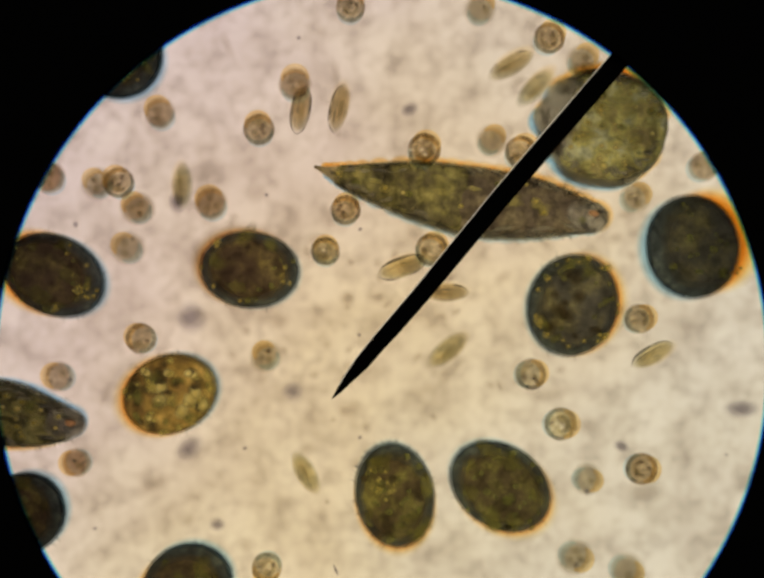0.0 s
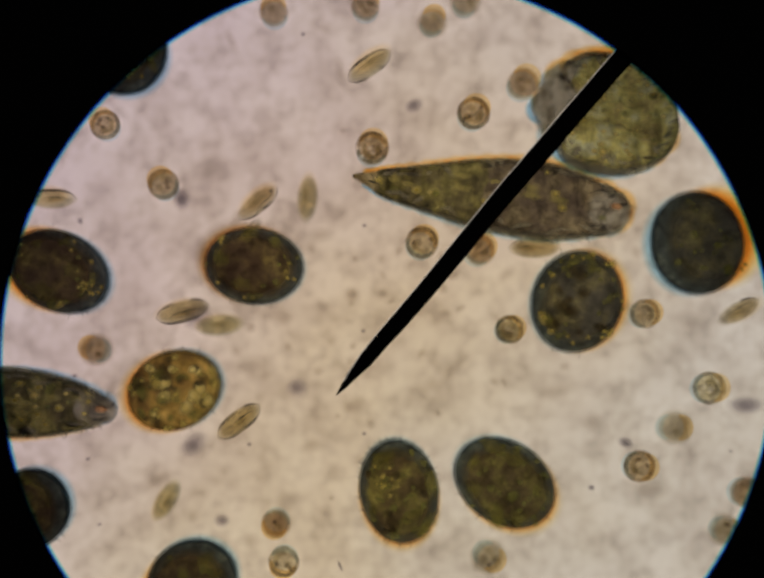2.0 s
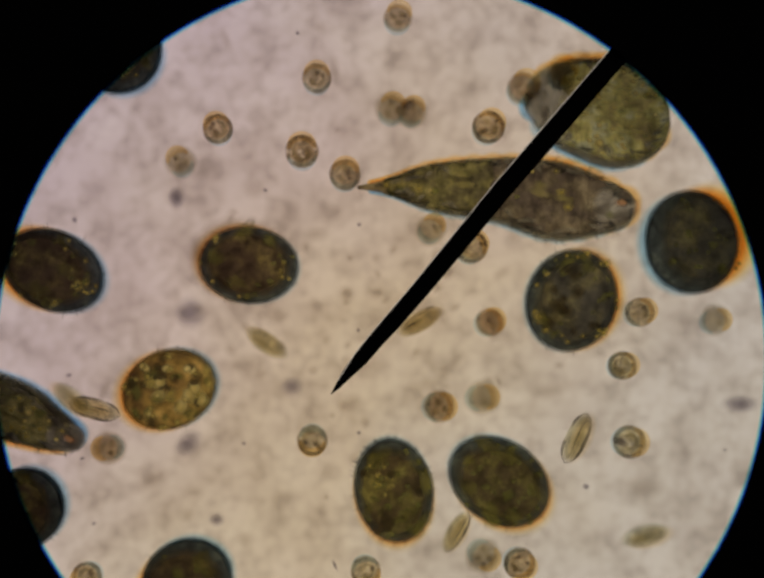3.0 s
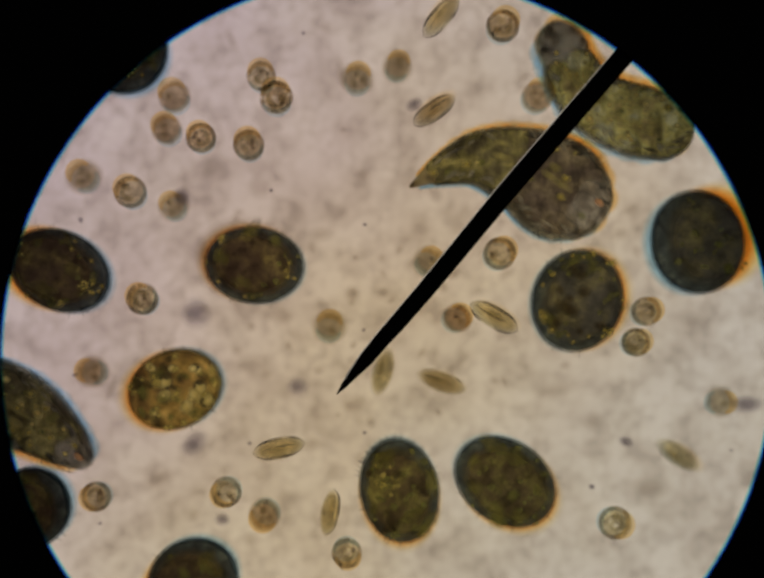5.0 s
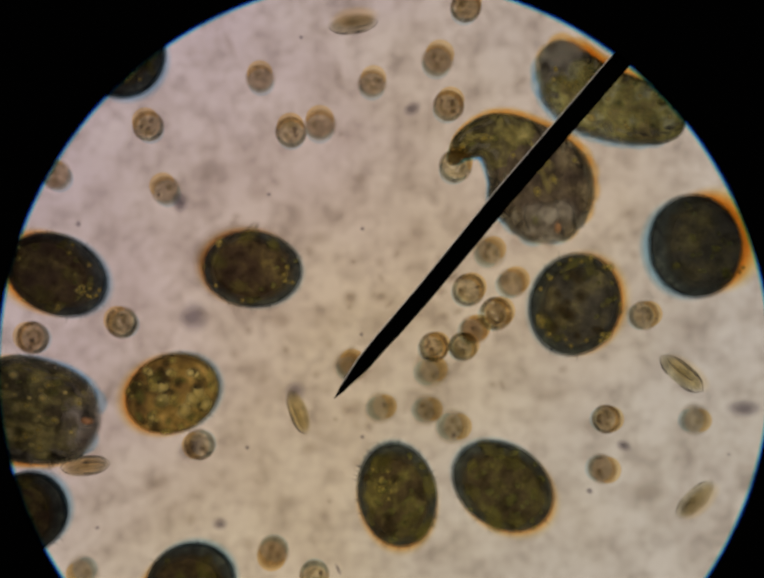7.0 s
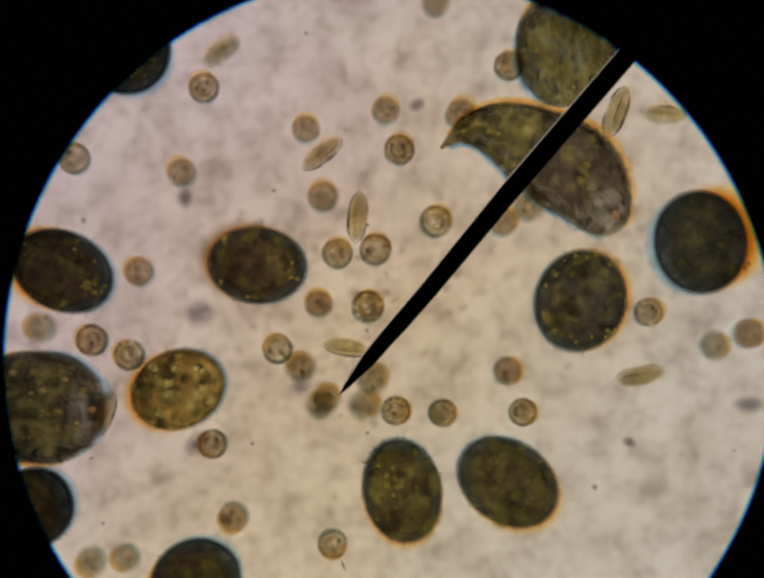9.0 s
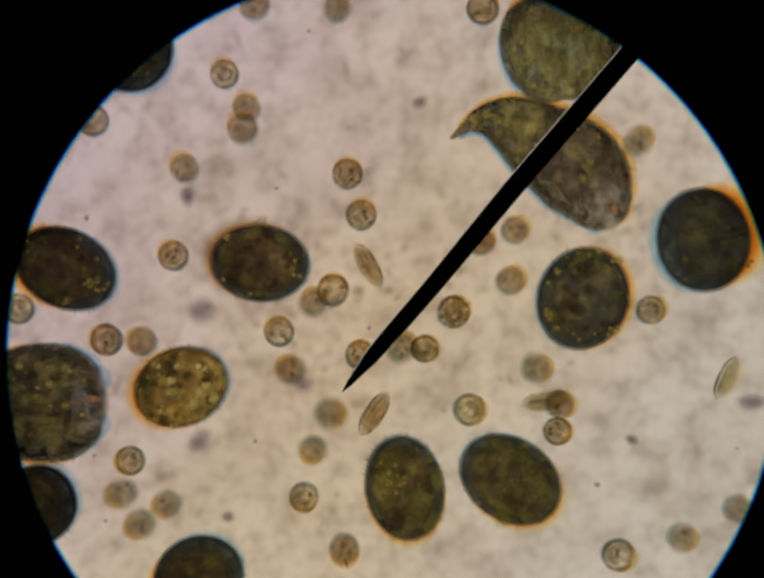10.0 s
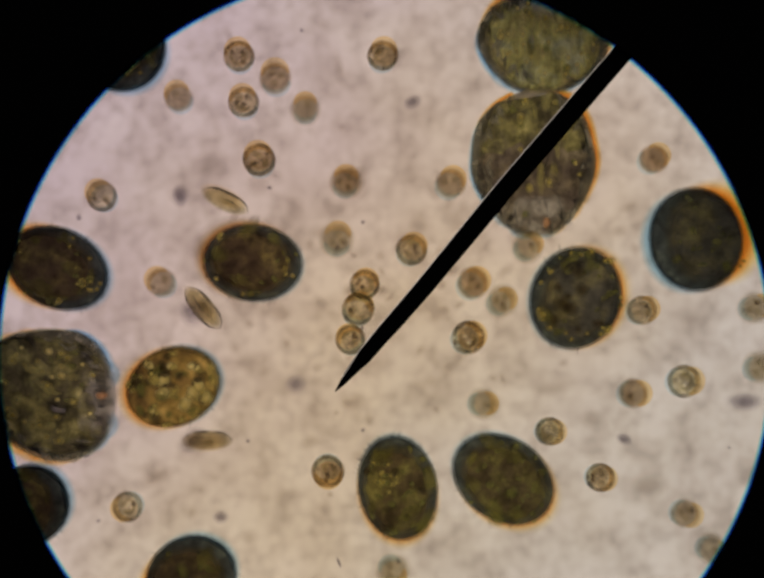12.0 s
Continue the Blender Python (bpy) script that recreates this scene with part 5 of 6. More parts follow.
    swim(round_cell(88.2, 24), 88.2, [(0, 145, -77), (0.5, 49, -104), (1, -25, -124), (1.5, -50, -265), (2, -93, -258), (2.5, -158, -192), (3, -61, -144), (3.5, -61, -167), (4, -78, -203), (4.5, -135, -185), (5, -148, -193), (5.5, -272, -260), (6, -222, -172), (6.5, -256, -152), (7, -171, -144), (7.5, -168, -98), (8, -169, -83), (8.5, -119, -94), (9, -102, -57), (9.5, -121, -93), (10, -103, -43), (10.5, -188, -18), (11, -239, 72), (11.5, -210, 69), (12, -264, 85)])
    swim(round_cell(108.5, 25), 108.5, [(0, 170, -122), (0.5, 240, -48), (1, 245, -6), (1.5, 297, -47), (2, 304, -92), (2.5, 286, -88), (3, 235, -143), (3.5, 208, -174), (4, 227, -158), (4.5, 244, -177), (5, 216, -218), (5.5, 186, -140), (6, 87, 10), (6.5, 16, 57), (7, 70, 117), (7.5, 51, 127), (8, 79, 99), (8.5, 76, 56), (9, 47, 62), (9.5, 57, -34), (10, 76, -115), (10.5, 100, -108), (11, 185, -147), (11.5, 285, -95), (12, 282, -89)])
    swim(round_cell(100.3, 26), 100.3, [(0, 196, -175), (0.5, 233, -102), (1, 339, -119), (1.5, 398, -131), (2, 396, -130), (2.5, 356, -55), (3, 317, -31), (3.5, 314, -74), (4, 348, -82), (4.5, 332, -70), (5, 316, -107), (5.5, 397, -117), (6, 398, -116), (6.5, 401, -112), (7, 294, -120), (7.5, 287, -127), (8, 267, -105), (8.5, 299, -55), (9, 308, -54), (9.5, 334, -187), (10, 327, -209), (10.5, 325, -219), (11, 362, -236), (11.5, 365, -237), (12, 309, -247)])
    swim(round_cell(92.0, 27), 92.0, [(0, 249, -166), (0.5, 273, -211), (1, 208, -159), (1.5, 196, -171), (2, 243, -167), (2.5, 211, -210), (3, 135, -260), (3.5, 134, -271), (4, 132, -283), (4.5, 131, -294), (5, 130, -306), (5.5, 130, -306), (6, 130, -305), (6.5, 133, -301), (7, 132, -302), (7.5, 131, -303), (8, 129, -303), (8.5, 128, -304), (9, 127, -305), (9.5, 129, -306), (10, 125, -308), (10.5, 112, -239), (11, 191, -214), (11.5, 164, -271), (12, 165, -308)])
    swim(round_cell(112.4, 28), 112.4, [(0, 183, -244), (0.5, 181, -296), (1, 180, -297), (1.5, 181, -300), (2, 99, -247), (2.5, 108, -261), (3, 99, -247), (3.5, 97, -260), (4, 96, -273), (4.5, 95, -287), (5, 93, -300), (5.5, 93, -300), (6, 94, -299), (6.5, 97, -295), (7, 68, -124), (7.5, 24, -99), (8, 11, -72), (8.5, 24, -94), (9, -11, -83), (9.5, 7, -59), (10, 13, -56), (10.5, 14, -62), (11, 8, 30), (11.5, 36, 67), (12, -40, 43)])
    swim(round_cell(104.2, 29), 104.2, [(0, -103, -256), (0.5, -105, -298), (1, -107, -300), (1.5, -105, -302), (2, -107, -301), (2.5, -105, -302), (3, -10, -264), (3.5, -3, -282), (4, -43, -254), (4.5, -49, -228), (5, -33, -247), (5.5, 7, -259), (6, 7, -302), (6.5, 10, -298), (7, -61, -264), (7.5, -77, -279), (8, -84, -246), (8.5, -46, -221), (9, -49, -238), (9.5, -65, -226), (10, -78, -197), (10.5, -102, -150), (11, -202, -158), (11.5, -214, -158), (12, -236, -206)])
    swim(round_cell(95.9, 30), 95.9, [(0, 233, -261), (0.5, 231, -259), (1, 239, -263), (1.5, 246, -226), (2, 274, -130), (2.5, 215, -108), (3, 99, -103), (3.5, 83, -62), (4, 19, -58), (4.5, -37, -72), (5, -50, -36), (5.5, -60, -167), (6, -63, -89), (6.5, -27, -16), (7, 47, -74), (7.5, 6, -96), (8, 6, -69), (8.5, 18, -78), (9, -19, -109), (9.5, -12, -110), (10, -54, -120), (10.5, -86, -153), (11, -84, -305), (11.5, -81, -307), (12, -81, -307)])
    swim(round_cell(87.7, 31), 87.7, [(0, 309, 120), (0.5, 348, 145), (1, 347, 144), (1.5, 348, 141), (2, 346, 142), (2.5, 348, 142), (3, 351, 141), (3.5, 350, 141), (4, 349, 141), (4.5, 347, 141), (5, 346, 141), (5.5, 346, 141), (6, 227, 49), (6.5, 124, 19), (7, 125, 9), (7.5, 144, 46), (8, 138, 39), (8.5, 100, 27), (9, 111, 63), (9.5, 78, -27), (10, 116, 5), (10.5, 81, 18), (11, 91, 117), (11.5, 80, 152), (12, 66, 97)])
    swim(round_cell(108.0, 32), 108.0, [(0, 346, -265), (0.5, 344, -266), (1, 304, -248), (1.5, 300, -225), (2, 338, -189), (2.5, 376, -203), (3, 379, -203), (3.5, 378, -203), (4, 376, -203), (4.5, 375, -203), (5, 374, -203), (5.5, 374, -203), (6, 374, -203), (6.5, 377, -198), (7, 376, -199), (7.5, 361, -178), (8, 386, -150), (8.5, 365, -76), (9, 337, -42), (9.5, 395, -39), (10, 391, -40), (10.5, 341, -172), (11, 379, -183), (11.5, 381, -185), (12, 382, -185)])
    swim(round_cell(99.8, 33), 99.8, [(0, 41, -459), (0.5, 39, -460), (1, 38, -462), (1.5, 39, -464), (2, 37, -463), (2.5, 39, -463), (3, 42, -464), (3.5, 41, -464), (4, 39, -464), (4.5, 38, -464), (5, 37, -464), (5.5, 37, -464), (6, 37, -464), (6.5, 40, -459), (7, 39, -460), (7.5, 38, -461), (8, 37, -462), (8.5, 35, -463), (9, 34, -463), (9.5, 36, -465), (10, 32, -466), (10.5, 33, -464), (11, 35, -465), (11.5, 38, -466), (12, 38, -466)])
    swim(round_cell(91.5, 34), 91.5, [(0, 122, 308), (0.5, 120, 308), (1, 118, 306), (1.5, 120, 304), (2, 118, 305), (2.5, 119, 304), (3, 123, 304), (3.5, 121, 304), (4, 120, 304), (4.5, 119, 304), (5, 117, 304), (5.5, 117, 304), (6, 58, 244), (6.5, 61, 309), (7, 81, 269), (7.5, 101, 236), (8, 133, 209), (8.5, 112, 229), (9, 117, 210), (9.5, 119, 303), (10, 115, 302), (10.5, 116, 303), (11, 64, 266), (11.5, 35, 210), (12, 2, 217)])
    swim(round_cell(111.8, 35), 111.8, [(0, -333, 130), (0.5, -335, 130), (1, -337, 128), (1.5, -335, 126), (2, -337, 127), (2.5, -335, 126), (3, -332, 126), (3.5, -335, 142), (4, -289, 111), (4.5, -267, 86), (5, -277, 103), (5.5, -331, 136), (6, -331, 136), (6.5, -328, 141), (7, -329, 140), (7.5, -330, 139), (8, -332, 138), (8.5, -333, 137), (9, -334, 137), (9.5, -332, 135), (10, -336, 134), (10.5, -335, 136), (11, -333, 135), (11.5, -330, 134), (12, -330, 134)])
    swim(round_cell(103.6, 36), 103.6, [(0, 302, -298), (0.5, 300, -298), (1, 299, -300), (1.5, 300, -302), (2, 298, -301), (2.5, 300, -302), (3, 303, -302), (3.5, 302, -302), (4, 300, -302), (4.5, 299, -302), (5, 298, -302), (5.5, 298, -303), (6, 298, -302), (6.5, 301, -298), (7, 300, -298), (7.5, 299, -299), (8, 298, -300), (8.5, 296, -301), (9, 295, -302), (9.5, 297, -303), (10, 215, -251), (10.5, 254, -208), (11, 213, -262), (11.5, 216, -304), (12, 217, -304)])
    swim(round_cell(95.3, 37), 95.3, [(0, -356, -227), (0.5, -358, -227), (1, -359, -229), (1.5, -357, -231), (2, -360, -230), (2.5, -358, -231), (3, -355, -231), (3.5, -356, -231), (4, -357, -231), (4.5, -359, -231), (5, -360, -231), (5.5, -360, -232), (6, -359, -231), (6.5, -356, -227), (7, -358, -227), (7.5, -356, -244), (8, -304, -277), (8.5, -273, -256), (9, -277, -258), (9.5, -241, -259), (10, -234, -225), (10.5, -111, -187), (11, -109, -305), (11.5, -107, -307), (12, -106, -307)])
    swim(round_cell(87.1, 38), 87.1, [(0, -390, -117), (0.5, -392, -118), (1, -394, -120), (1.5, -392, -122), (2, -394, -121), (2.5, -392, -122), (3, -389, -122), (3.5, -390, -122), (4, -392, -122), (4.5, -393, -122), (5, -394, -122), (5.5, -394, -122), (6, -394, -122), (6.5, -391, -117), (7, -329, -43), (7.5, -319, -34), (8, -272, -71), (8.5, -275, -69), (9, -278, -49), (9.5, -260, -57), (10, -267, -51), (10.5, -253, -67), (11, -275, -49), (11.5, -144, -142), (12, -50, -176)])
    swim(round_cell(107.5, 39), 107.5, [(0, 220, -396), (0.5, 218, -396), (1, 216, -398), (1.5, 218, -400), (2, 216, -399), (2.5, 218, -400), (3, 221, -400), (3.5, 219, -400), (4, 218, -400), (4.5, 217, -400), (5, 216, -400), (5.5, 215, -400), (6, 216, -400), (6.5, 219, -396), (7, 218, -396), (7.5, 216, -397), (8, 215, -398), (8.5, 214, -399), (9, 213, -400), (9.5, 214, -401), (10, 210, -402), (10.5, 212, -401), (11, 214, -401), (11.5, 216, -402), (12, 217, -402)])
    swim(round_cell(99.2, 40), 99.2, [(0, -26, 306), (0.5, -28, 306), (1, -30, 304), (1.5, -28, 302), (2, -101, 259), (2.5, -100, 302), (3, -96, 302), (3.5, -98, 302), (4, -99, 302), (4.5, -100, 302), (5, -102, 302), (5.5, -102, 301), (6, -40, 193), (6.5, -81, 220), (7, -112, 200), (7.5, -94, 174), (8, -59, 141), (8.5, -77, 160), (9, -74, 149), (9.5, -93, 187), (10, -132, 167), (10.5, -202, 68), (11, -221, 100), (11.5, -194, 116), (12, -189, 176)])
    swim(round_cell(91.0, 41), 91.0, [(0, 279, -302), (0.5, 277, -302), (1, 276, -304), (1.5, 277, -306), (2, 275, -305), (2.5, 277, -306), (3, 280, -306), (3.5, 279, -306), (4, 277, -306), (4.5, 276, -306), (5, 275, -306), (5.5, 275, -306), (6, 275, -306), (6.5, 278, -301), (7, 210, -167), (7.5, 166, -124), (8, 172, -131), (8.5, 164, -125), (9, 116, -78), (9.5, 128, -98), (10, 163, -112), (10.5, 204, -138), (11, 215, -154), (11.5, 253, -76), (12, 239, -102)])
    swim(round_cell(111.3, 42), 111.3, [(0, -264, -296), (0.5, -266, -296), (1, -268, -298), (1.5, -266, -300), (2, -268, -299), (2.5, -267, -300), (3, -268, -267), (3.5, -244, -245), (4, -250, -260), (4.5, -282, -229), (5, -265, -193), (5.5, -268, -228), (6, -182, -182), (6.5, -179, -295), (7, -181, -296), (7.5, -184, -279), (8, -204, -245), (8.5, -172, -173), (9, -160, -144), (9.5, -175, -156), (10, -239, -162), (10.5, -136, -139), (11, -159, -153), (11.5, -170, -160), (12, -28, -50)])
    swim(round_cell(103.0, 43), 103.0, [(0, -385, -22), (0.5, -387, -23), (1, -389, -24), (1.5, -387, -27), (2, -389, -26), (2.5, -387, -26), (3, -384, -27), (3.5, -331, -45), (4, -325, -40), (4.5, -287, -1), (5, -224, -10), (5.5, -249, -68), (6, -260, -102), (6.5, -328, -40), (7, -241, -28), (7.5, -217, -58), (8, -235, -42), (8.5, -261, -30), (9, -239, -62), (9.5, -250, -80), (10, -345, -21), (10.5, -391, -12), (11, -350, -28), (11.5, -388, -24), (12, -387, -24)])
    swim(round_cell(94.8, 44), 94.8, [(0, -353, -233), (0.5, -355, -233), (1, -357, -235), (1.5, -355, -237), (2, -357, -236), (2.5, -355, -237), (3, -352, -237), (3.5, -354, -237), (4, -355, -237), (4.5, -356, -237), (5, -358, -237), (5.5, -358, -237), (6, -357, -237), (6.5, -354, -232), (7, -280, -262), (7.5, -260, -273), (8, -228, -236), (8.5, -249, -232), (9, -245, -253), (9.5, -138, -201), (10, -71, -154), (10.5, -19, -121), (11, 49, -130), (11.5, 76, -119), (12, 96, -111)])
    swim(round_cell(86.5, 45), 86.5, [(0, -335, 144), (0.5, -337, 143), (1, -339, 142), (1.5, -337, 139), (2, -339, 140), (2.5, -338, 140), (3, -334, 139), (3.5, -295, 148), (4, -254, 106), (4.5, -264, 78), (5, -239, 91), (5.5, -332, 151), (6, -331, 152), (6.5, -328, 156), (7, -330, 156), (7.5, -300, 157), (8, -319, 174), (8.5, -328, 137), (9, -295, 123), (9.5, -296, 130), (10, -280, 157), (10.5, -287, 131), (11, -163, 236), (11.5, 0, 259), (12, 1, 303)])
    swim(round_cell(106.9, 46), 106.9, [(0, -19, 304), (0.5, -21, 303), (1, -22, 302), (1.5, -21, 299), (2, -23, 300), (2.5, -21, 300), (3, 14, 166), (3.5, -2, 196), (4, -38, 181), (4.5, -21, 164), (5, -23, 194), (5.5, -6, 232), (6, 4, 171), (6.5, 25, 100), (7, 102, 37), (7.5, 123, 66), (8, 150, 46), (8.5, 127, 42), (9, 133, 76), (9.5, 123, -51), (10, 139, -77), (10.5, 144, -79), (11, 211, -132), (11.5, 339, -109), (12, 353, -77)])
    swim(round_cell(98.7, 47), 98.7, [(0, 391, 44), (0.5, 389, 43), (1, 387, 42), (1.5, 389, 39), (2, 387, 40), (2.5, 388, 40), (3, 392, 39), (3.5, 390, 39), (4, 389, 39), (4.5, 388, 39), (5, 386, 39), (5.5, 386, 39), (6, 349, -13), (6.5, 275, -57), (7, 212, -119), (7.5, 196, -97), (8, 141, -124), (8.5, 132, -140), (9, 129, -116), (9.5, 207, -199), (10, 159, -136), (10.5, 122, -110), (11, 140, -85), (11.5, 151, -79), (12, 206, -180)])
    swim(round_cell(90.4, 48), 90.4, [(0, -77, -456), (0.5, -79, -456), (1, -81, -458), (1.5, -79, -460), (2, -81, -459), (2.5, -79, -460), (3, -76, -460), (3.5, -77, -460), (4, -79, -460), (4.5, -80, -460), (5, -81, -460), (5.5, -82, -461), (6, -81, -460), (6.5, -78, -456), (7, -79, -456), (7.5, -81, -457), (8, -82, -458), (8.5, -83, -459), (9, -84, -460), (9.5, -82, -461), (10, -87, -462), (10.5, -85, -461), (11, -83, -461), (11.5, -81, -462), (12, -80, -462)])
    swim(round_cell(110.8, 49), 110.8, [(0, -225, 252), (0.5, -228, 252), (1, -229, 250), (1.5, -227, 248), (2, -229, 249), (2.5, -228, 248), (3, -225, 248), (3.5, -241, 208), (4, -217, 191), (4.5, -181, 207), (5, -193, 177), (5.5, -203, 172), (6, -124, 92), (6.5, -104, 91), (7, -56, 155), (7.5, -78, 123), (8, -79, 89), (8.5, -45, 104), (9, -58, 85), (9.5, -121, 109), (10, -135, 146), (10.5, -26, 116), (11, -100, 222), (11.5, -45, 247), (12, -44, 296)])
    swim(round_cell(102.5, 50), 102.5, [(0, -109, 305), (0.5, -111, 305), (1, -73, 266), (1.5, -33, 241), (2, -15, 264), (2.5, -14, 301), (3, 20, 252), (3.5, 19, 264), (4, 17, 276), (4.5, 16, 289), (5, 15, 301), (5.5, 15, 300), (6, 4, 225), (6.5, -67, 265), (7, -7, 195), (7.5, -17, 181), (8, 20, 209), (8.5, 21, 191), (9, 1, 166), (9.5, 14, 149), (10, 119, 52), (10.5, 277, -30), (11, 330, -123), (11.5, 338, -181), (12, 285, -213)])
    swim(round_cell(94.2, 51), 94.2, [(0, -97, -449), (0.5, -100, -449), (1, -101, -451), (1.5, -99, -454), (2, -102, -452), (2.5, -100, -453), (3, -97, -453), (3.5, -98, -453), (4, -99, -453), (4.5, -101, -453), (5, -102, -453), (5.5, -102, -454), (6, -101, -453), (6.5, -98, -449), (7, -100, -450), (7.5, -101, -450), (8, -102, -451), (8.5, -103, -452), (9, -104, -453), (9.5, -103, -454), (10, -107, -455), (10.5, -105, -454), (11, -104, -454), (11.5, -101, -456), (12, -100, -456)])
    swim(spindle_cell(88.0, 0), 88.0, [(0, -73, 173, 80), (0.5, -75, 309, 80), (1, -76, 307, 80), (1.5, -74, 305, 80), (2, -77, 306, 80), (2.5, -75, 305, 80), (3, -72, 305, 80), (3.5, -23, 261, 69), (4, -25, 202, 58), (4.5, -6, 196, 46), (5, 49, 168, 35), (5.5, 69, 145, 80), (6, 40, 111, -8), (6.5, -142, -33, 0), (7, -279, -164, 5), (7.5, -273, -132, 21), (8, -238, -115, 38), (8.5, -257, -139, 54), (9, -266, -119, 70), (9.5, -126, -118, 65), (10, -13, -121, 58), (10.5, 223, -238, 30), (11, 224, -307, 30), (11.5, 252, -256, 80), (12, 253, -309, 80)])
    swim(spindle_cell(101.3, 1), 101.3, [(0, -36, 172, 78), (0.5, -38, 305, 78), (1, -39, 303, 78), (1.5, -45, 203, 150), (2, -116, 81, 220), (2.5, -243, 240, 220), (3, -240, 240, 220), (3.5, -241, 240, 220), (4, -243, 240, 220), (4.5, -244, 240, 220), (5, -245, 240, 220), (5.5, -245, 240, 220), (6, -245, 240, 220), (6.5, -180, 201, 265), (7, -25, 251, 188), (7.5, -22, 233, 196), (8, -9, 167, 203), (8.5, -47, 135, 210), (9, -59, 126, 218), (9.5, -61, 116, 260), (10, -19, 19, 300), (10.5, -138, 102, 340), (11, -136, -38, 360), (11.5, -71, -223, 310), (12, -162, -145, 360)])
    swim(spindle_cell(114.6, 2), 114.6, [(0, -180, 99, 88), (0.5, -157, -23, 0), (1, -188, 186, -15), (1.5, -110, 245, 70), (2, -112, 298, 70), (2.5, -110, 298, 70), (3, -107, 297, 70), (3.5, -108, 297, 70), (4, -110, 297, 70), (4.5, -111, 297, 70), (5, -112, 297, 70), (5.5, -112, 297, 70), (6, -112, 297, 70), (6.5, -109, 302, 70), (7, -110, 301, 70), (7.5, -119, 256, 61), (8, -98, 249, 52), (8.5, -127, 258, 44), (9, -151, 218, 35), (9.5, -182, 277, 35), (10, -186, 276, 35), (10.5, -184, 277, 35), (11, -182, 277, 35), (11.5, -180, 275, 35), (12, -179, 275, 35)])
    swim(spindle_cell(97.5, 3), 97.5, [(0, 125, 213, 30), (0.5, 119, 216, 10), (1, 129, 37, 25), (1.5, 78, 14, 40), (2, 142, 38, 0), (2.5, 129, 29, 85), (3, 40, -32, 30), (3.5, 57, -27, 18), (4, 81, -32, 5), (4.5, 53, -81, -8), (5, 55, -88, -20), (5.5, 47, -84, 5), (6, 181, -237, 40), (6.5, 260, -214, 15), (7, 295, -195, 45), (7.5, 296, -159, 37), (8, 298, -166, 28), (8.5, 251, -130, 20), (9, 238, -82, 12), (9.5, 215, -74, 18), (10, 148, -108, 10), (10.5, 168, -89, -40), (11, 90, 90, -15), (11.5, 12, 229, 15), (12, 13, 300, 15)])
    swim(spindle_cell(110.8, 4), 110.8, [(0, 146, 190, 45), (0.5, 273, 140, 120), (1, 278, 120, 208), (1.5, 109, 23, 260), (2, -69, 83, 265), (2.5, -221, 151, 255), (3, -102, -51, 325), (3.5, -92, -79, 308), (4, -82, -91, 290), (4.5, -24, -63, 272), (5, 0, -78, 255), (5.5, -7, 77, 308), (6, -24, 153, 345), (6.5, -221, 83, 362), (7, -325, 148, 362), (7.5, -326, 147, 362), (8, -327, 146, 362), (8.5, -328, 145, 362), (9, -330, 144, 362), (9.5, -328, 143, 362), (10, -332, 142, 362), (10.5, -330, 143, 362), (11, -329, 143, 362), (11.5, -326, 142, 362), (12, -325, 142, 362)])
    swim(spindle_cell(93.7, 5), 93.7, [(0, 23, 24, 20), (0.5, -66, -19, 20), (1, 1, 129, 45), (1.5, 120, 163, -40), (2, -12, 210, 35), (2.5, 80, 205, 25), (3, 83, 303, 25), (3.5, 67, 306, 31), (4, 95, 259, 38), (4.5, 83, 244, 44), (5, 55, 255, 50), (5.5, 55, 303, 50), (6, 56, 304, 50), (6.5, 59, 308, 50), (7, 57, 307, 50), (7.5, 52, 255, 59), (8, -3, 160, 68), (8.5, -29, 107, 76), (9, -26, 67, 85), (9.5, 66, 106, 85), (10, 62, 301, 85), (10.5, 64, 303, 85), (11, 66, 303, 85), (11.5, 68, 301, 85), (12, 69, 301, 85)])
    swim(spindle_cell(107.0, 6), 107.0, [(0, 63, 0, 0), (0.5, 114, -33, 60), (1, 207, -69, 15), (1.5, 231, -117, 55), (2, 331, -21, 30), (2.5, 396, -13, 30), (3, 399, -13, 30), (3.5, 398, -13, 30), (4, 397, -13, 30), (4.5, 396, -13, 30), (5, 394, -13, 30), (5.5, 394, -14, 30), (6, 395, -13, 30), (6.5, 398, -9, 30), (7, 396, -9, 30), (7.5, 395, -10, 30), (8, 394, -11, 30), (8.5, 393, -12, 30), (9, 392, -13, 30), (9.5, 393, -14, 30), (10, 389, -15, 30), (10.5, 391, -14, 30), (11, 393, -14, 30), (11.5, 395, -16, 30), (12, 396, -16, 30)])
    swim(spindle_cell(89.9, 7), 89.9, [(0, 66, -54, 40), (0.5, 101, -263, 0), (1, 222, -94, 25), (1.5, 320, -89, 40), (2, 404, -94, 40), (2.5, 406, -95, 40), (3, 254, -234, 15), (3.5, 252, -230, 2), (4, 232, -229, -10), (4.5, 265, -178, -22), (5, 279, -158, -35), (5.5, 168, -154, -50), (6, 302, -239, -50), (6.5, 355, -263, -50), (7, 354, -264, -50), (7.5, 353, -265, -50), (8, 352, -266, -50), (8.5, 350, -266, -50), (9, 349, -267, -50), (9.5, 331, -136, -20), (10, 392, -150, -20), (10.5, 393, -149, -20), (11, 395, -149, -20), (11.5, 198, -209, 65), (12, 199, -308, 65)])
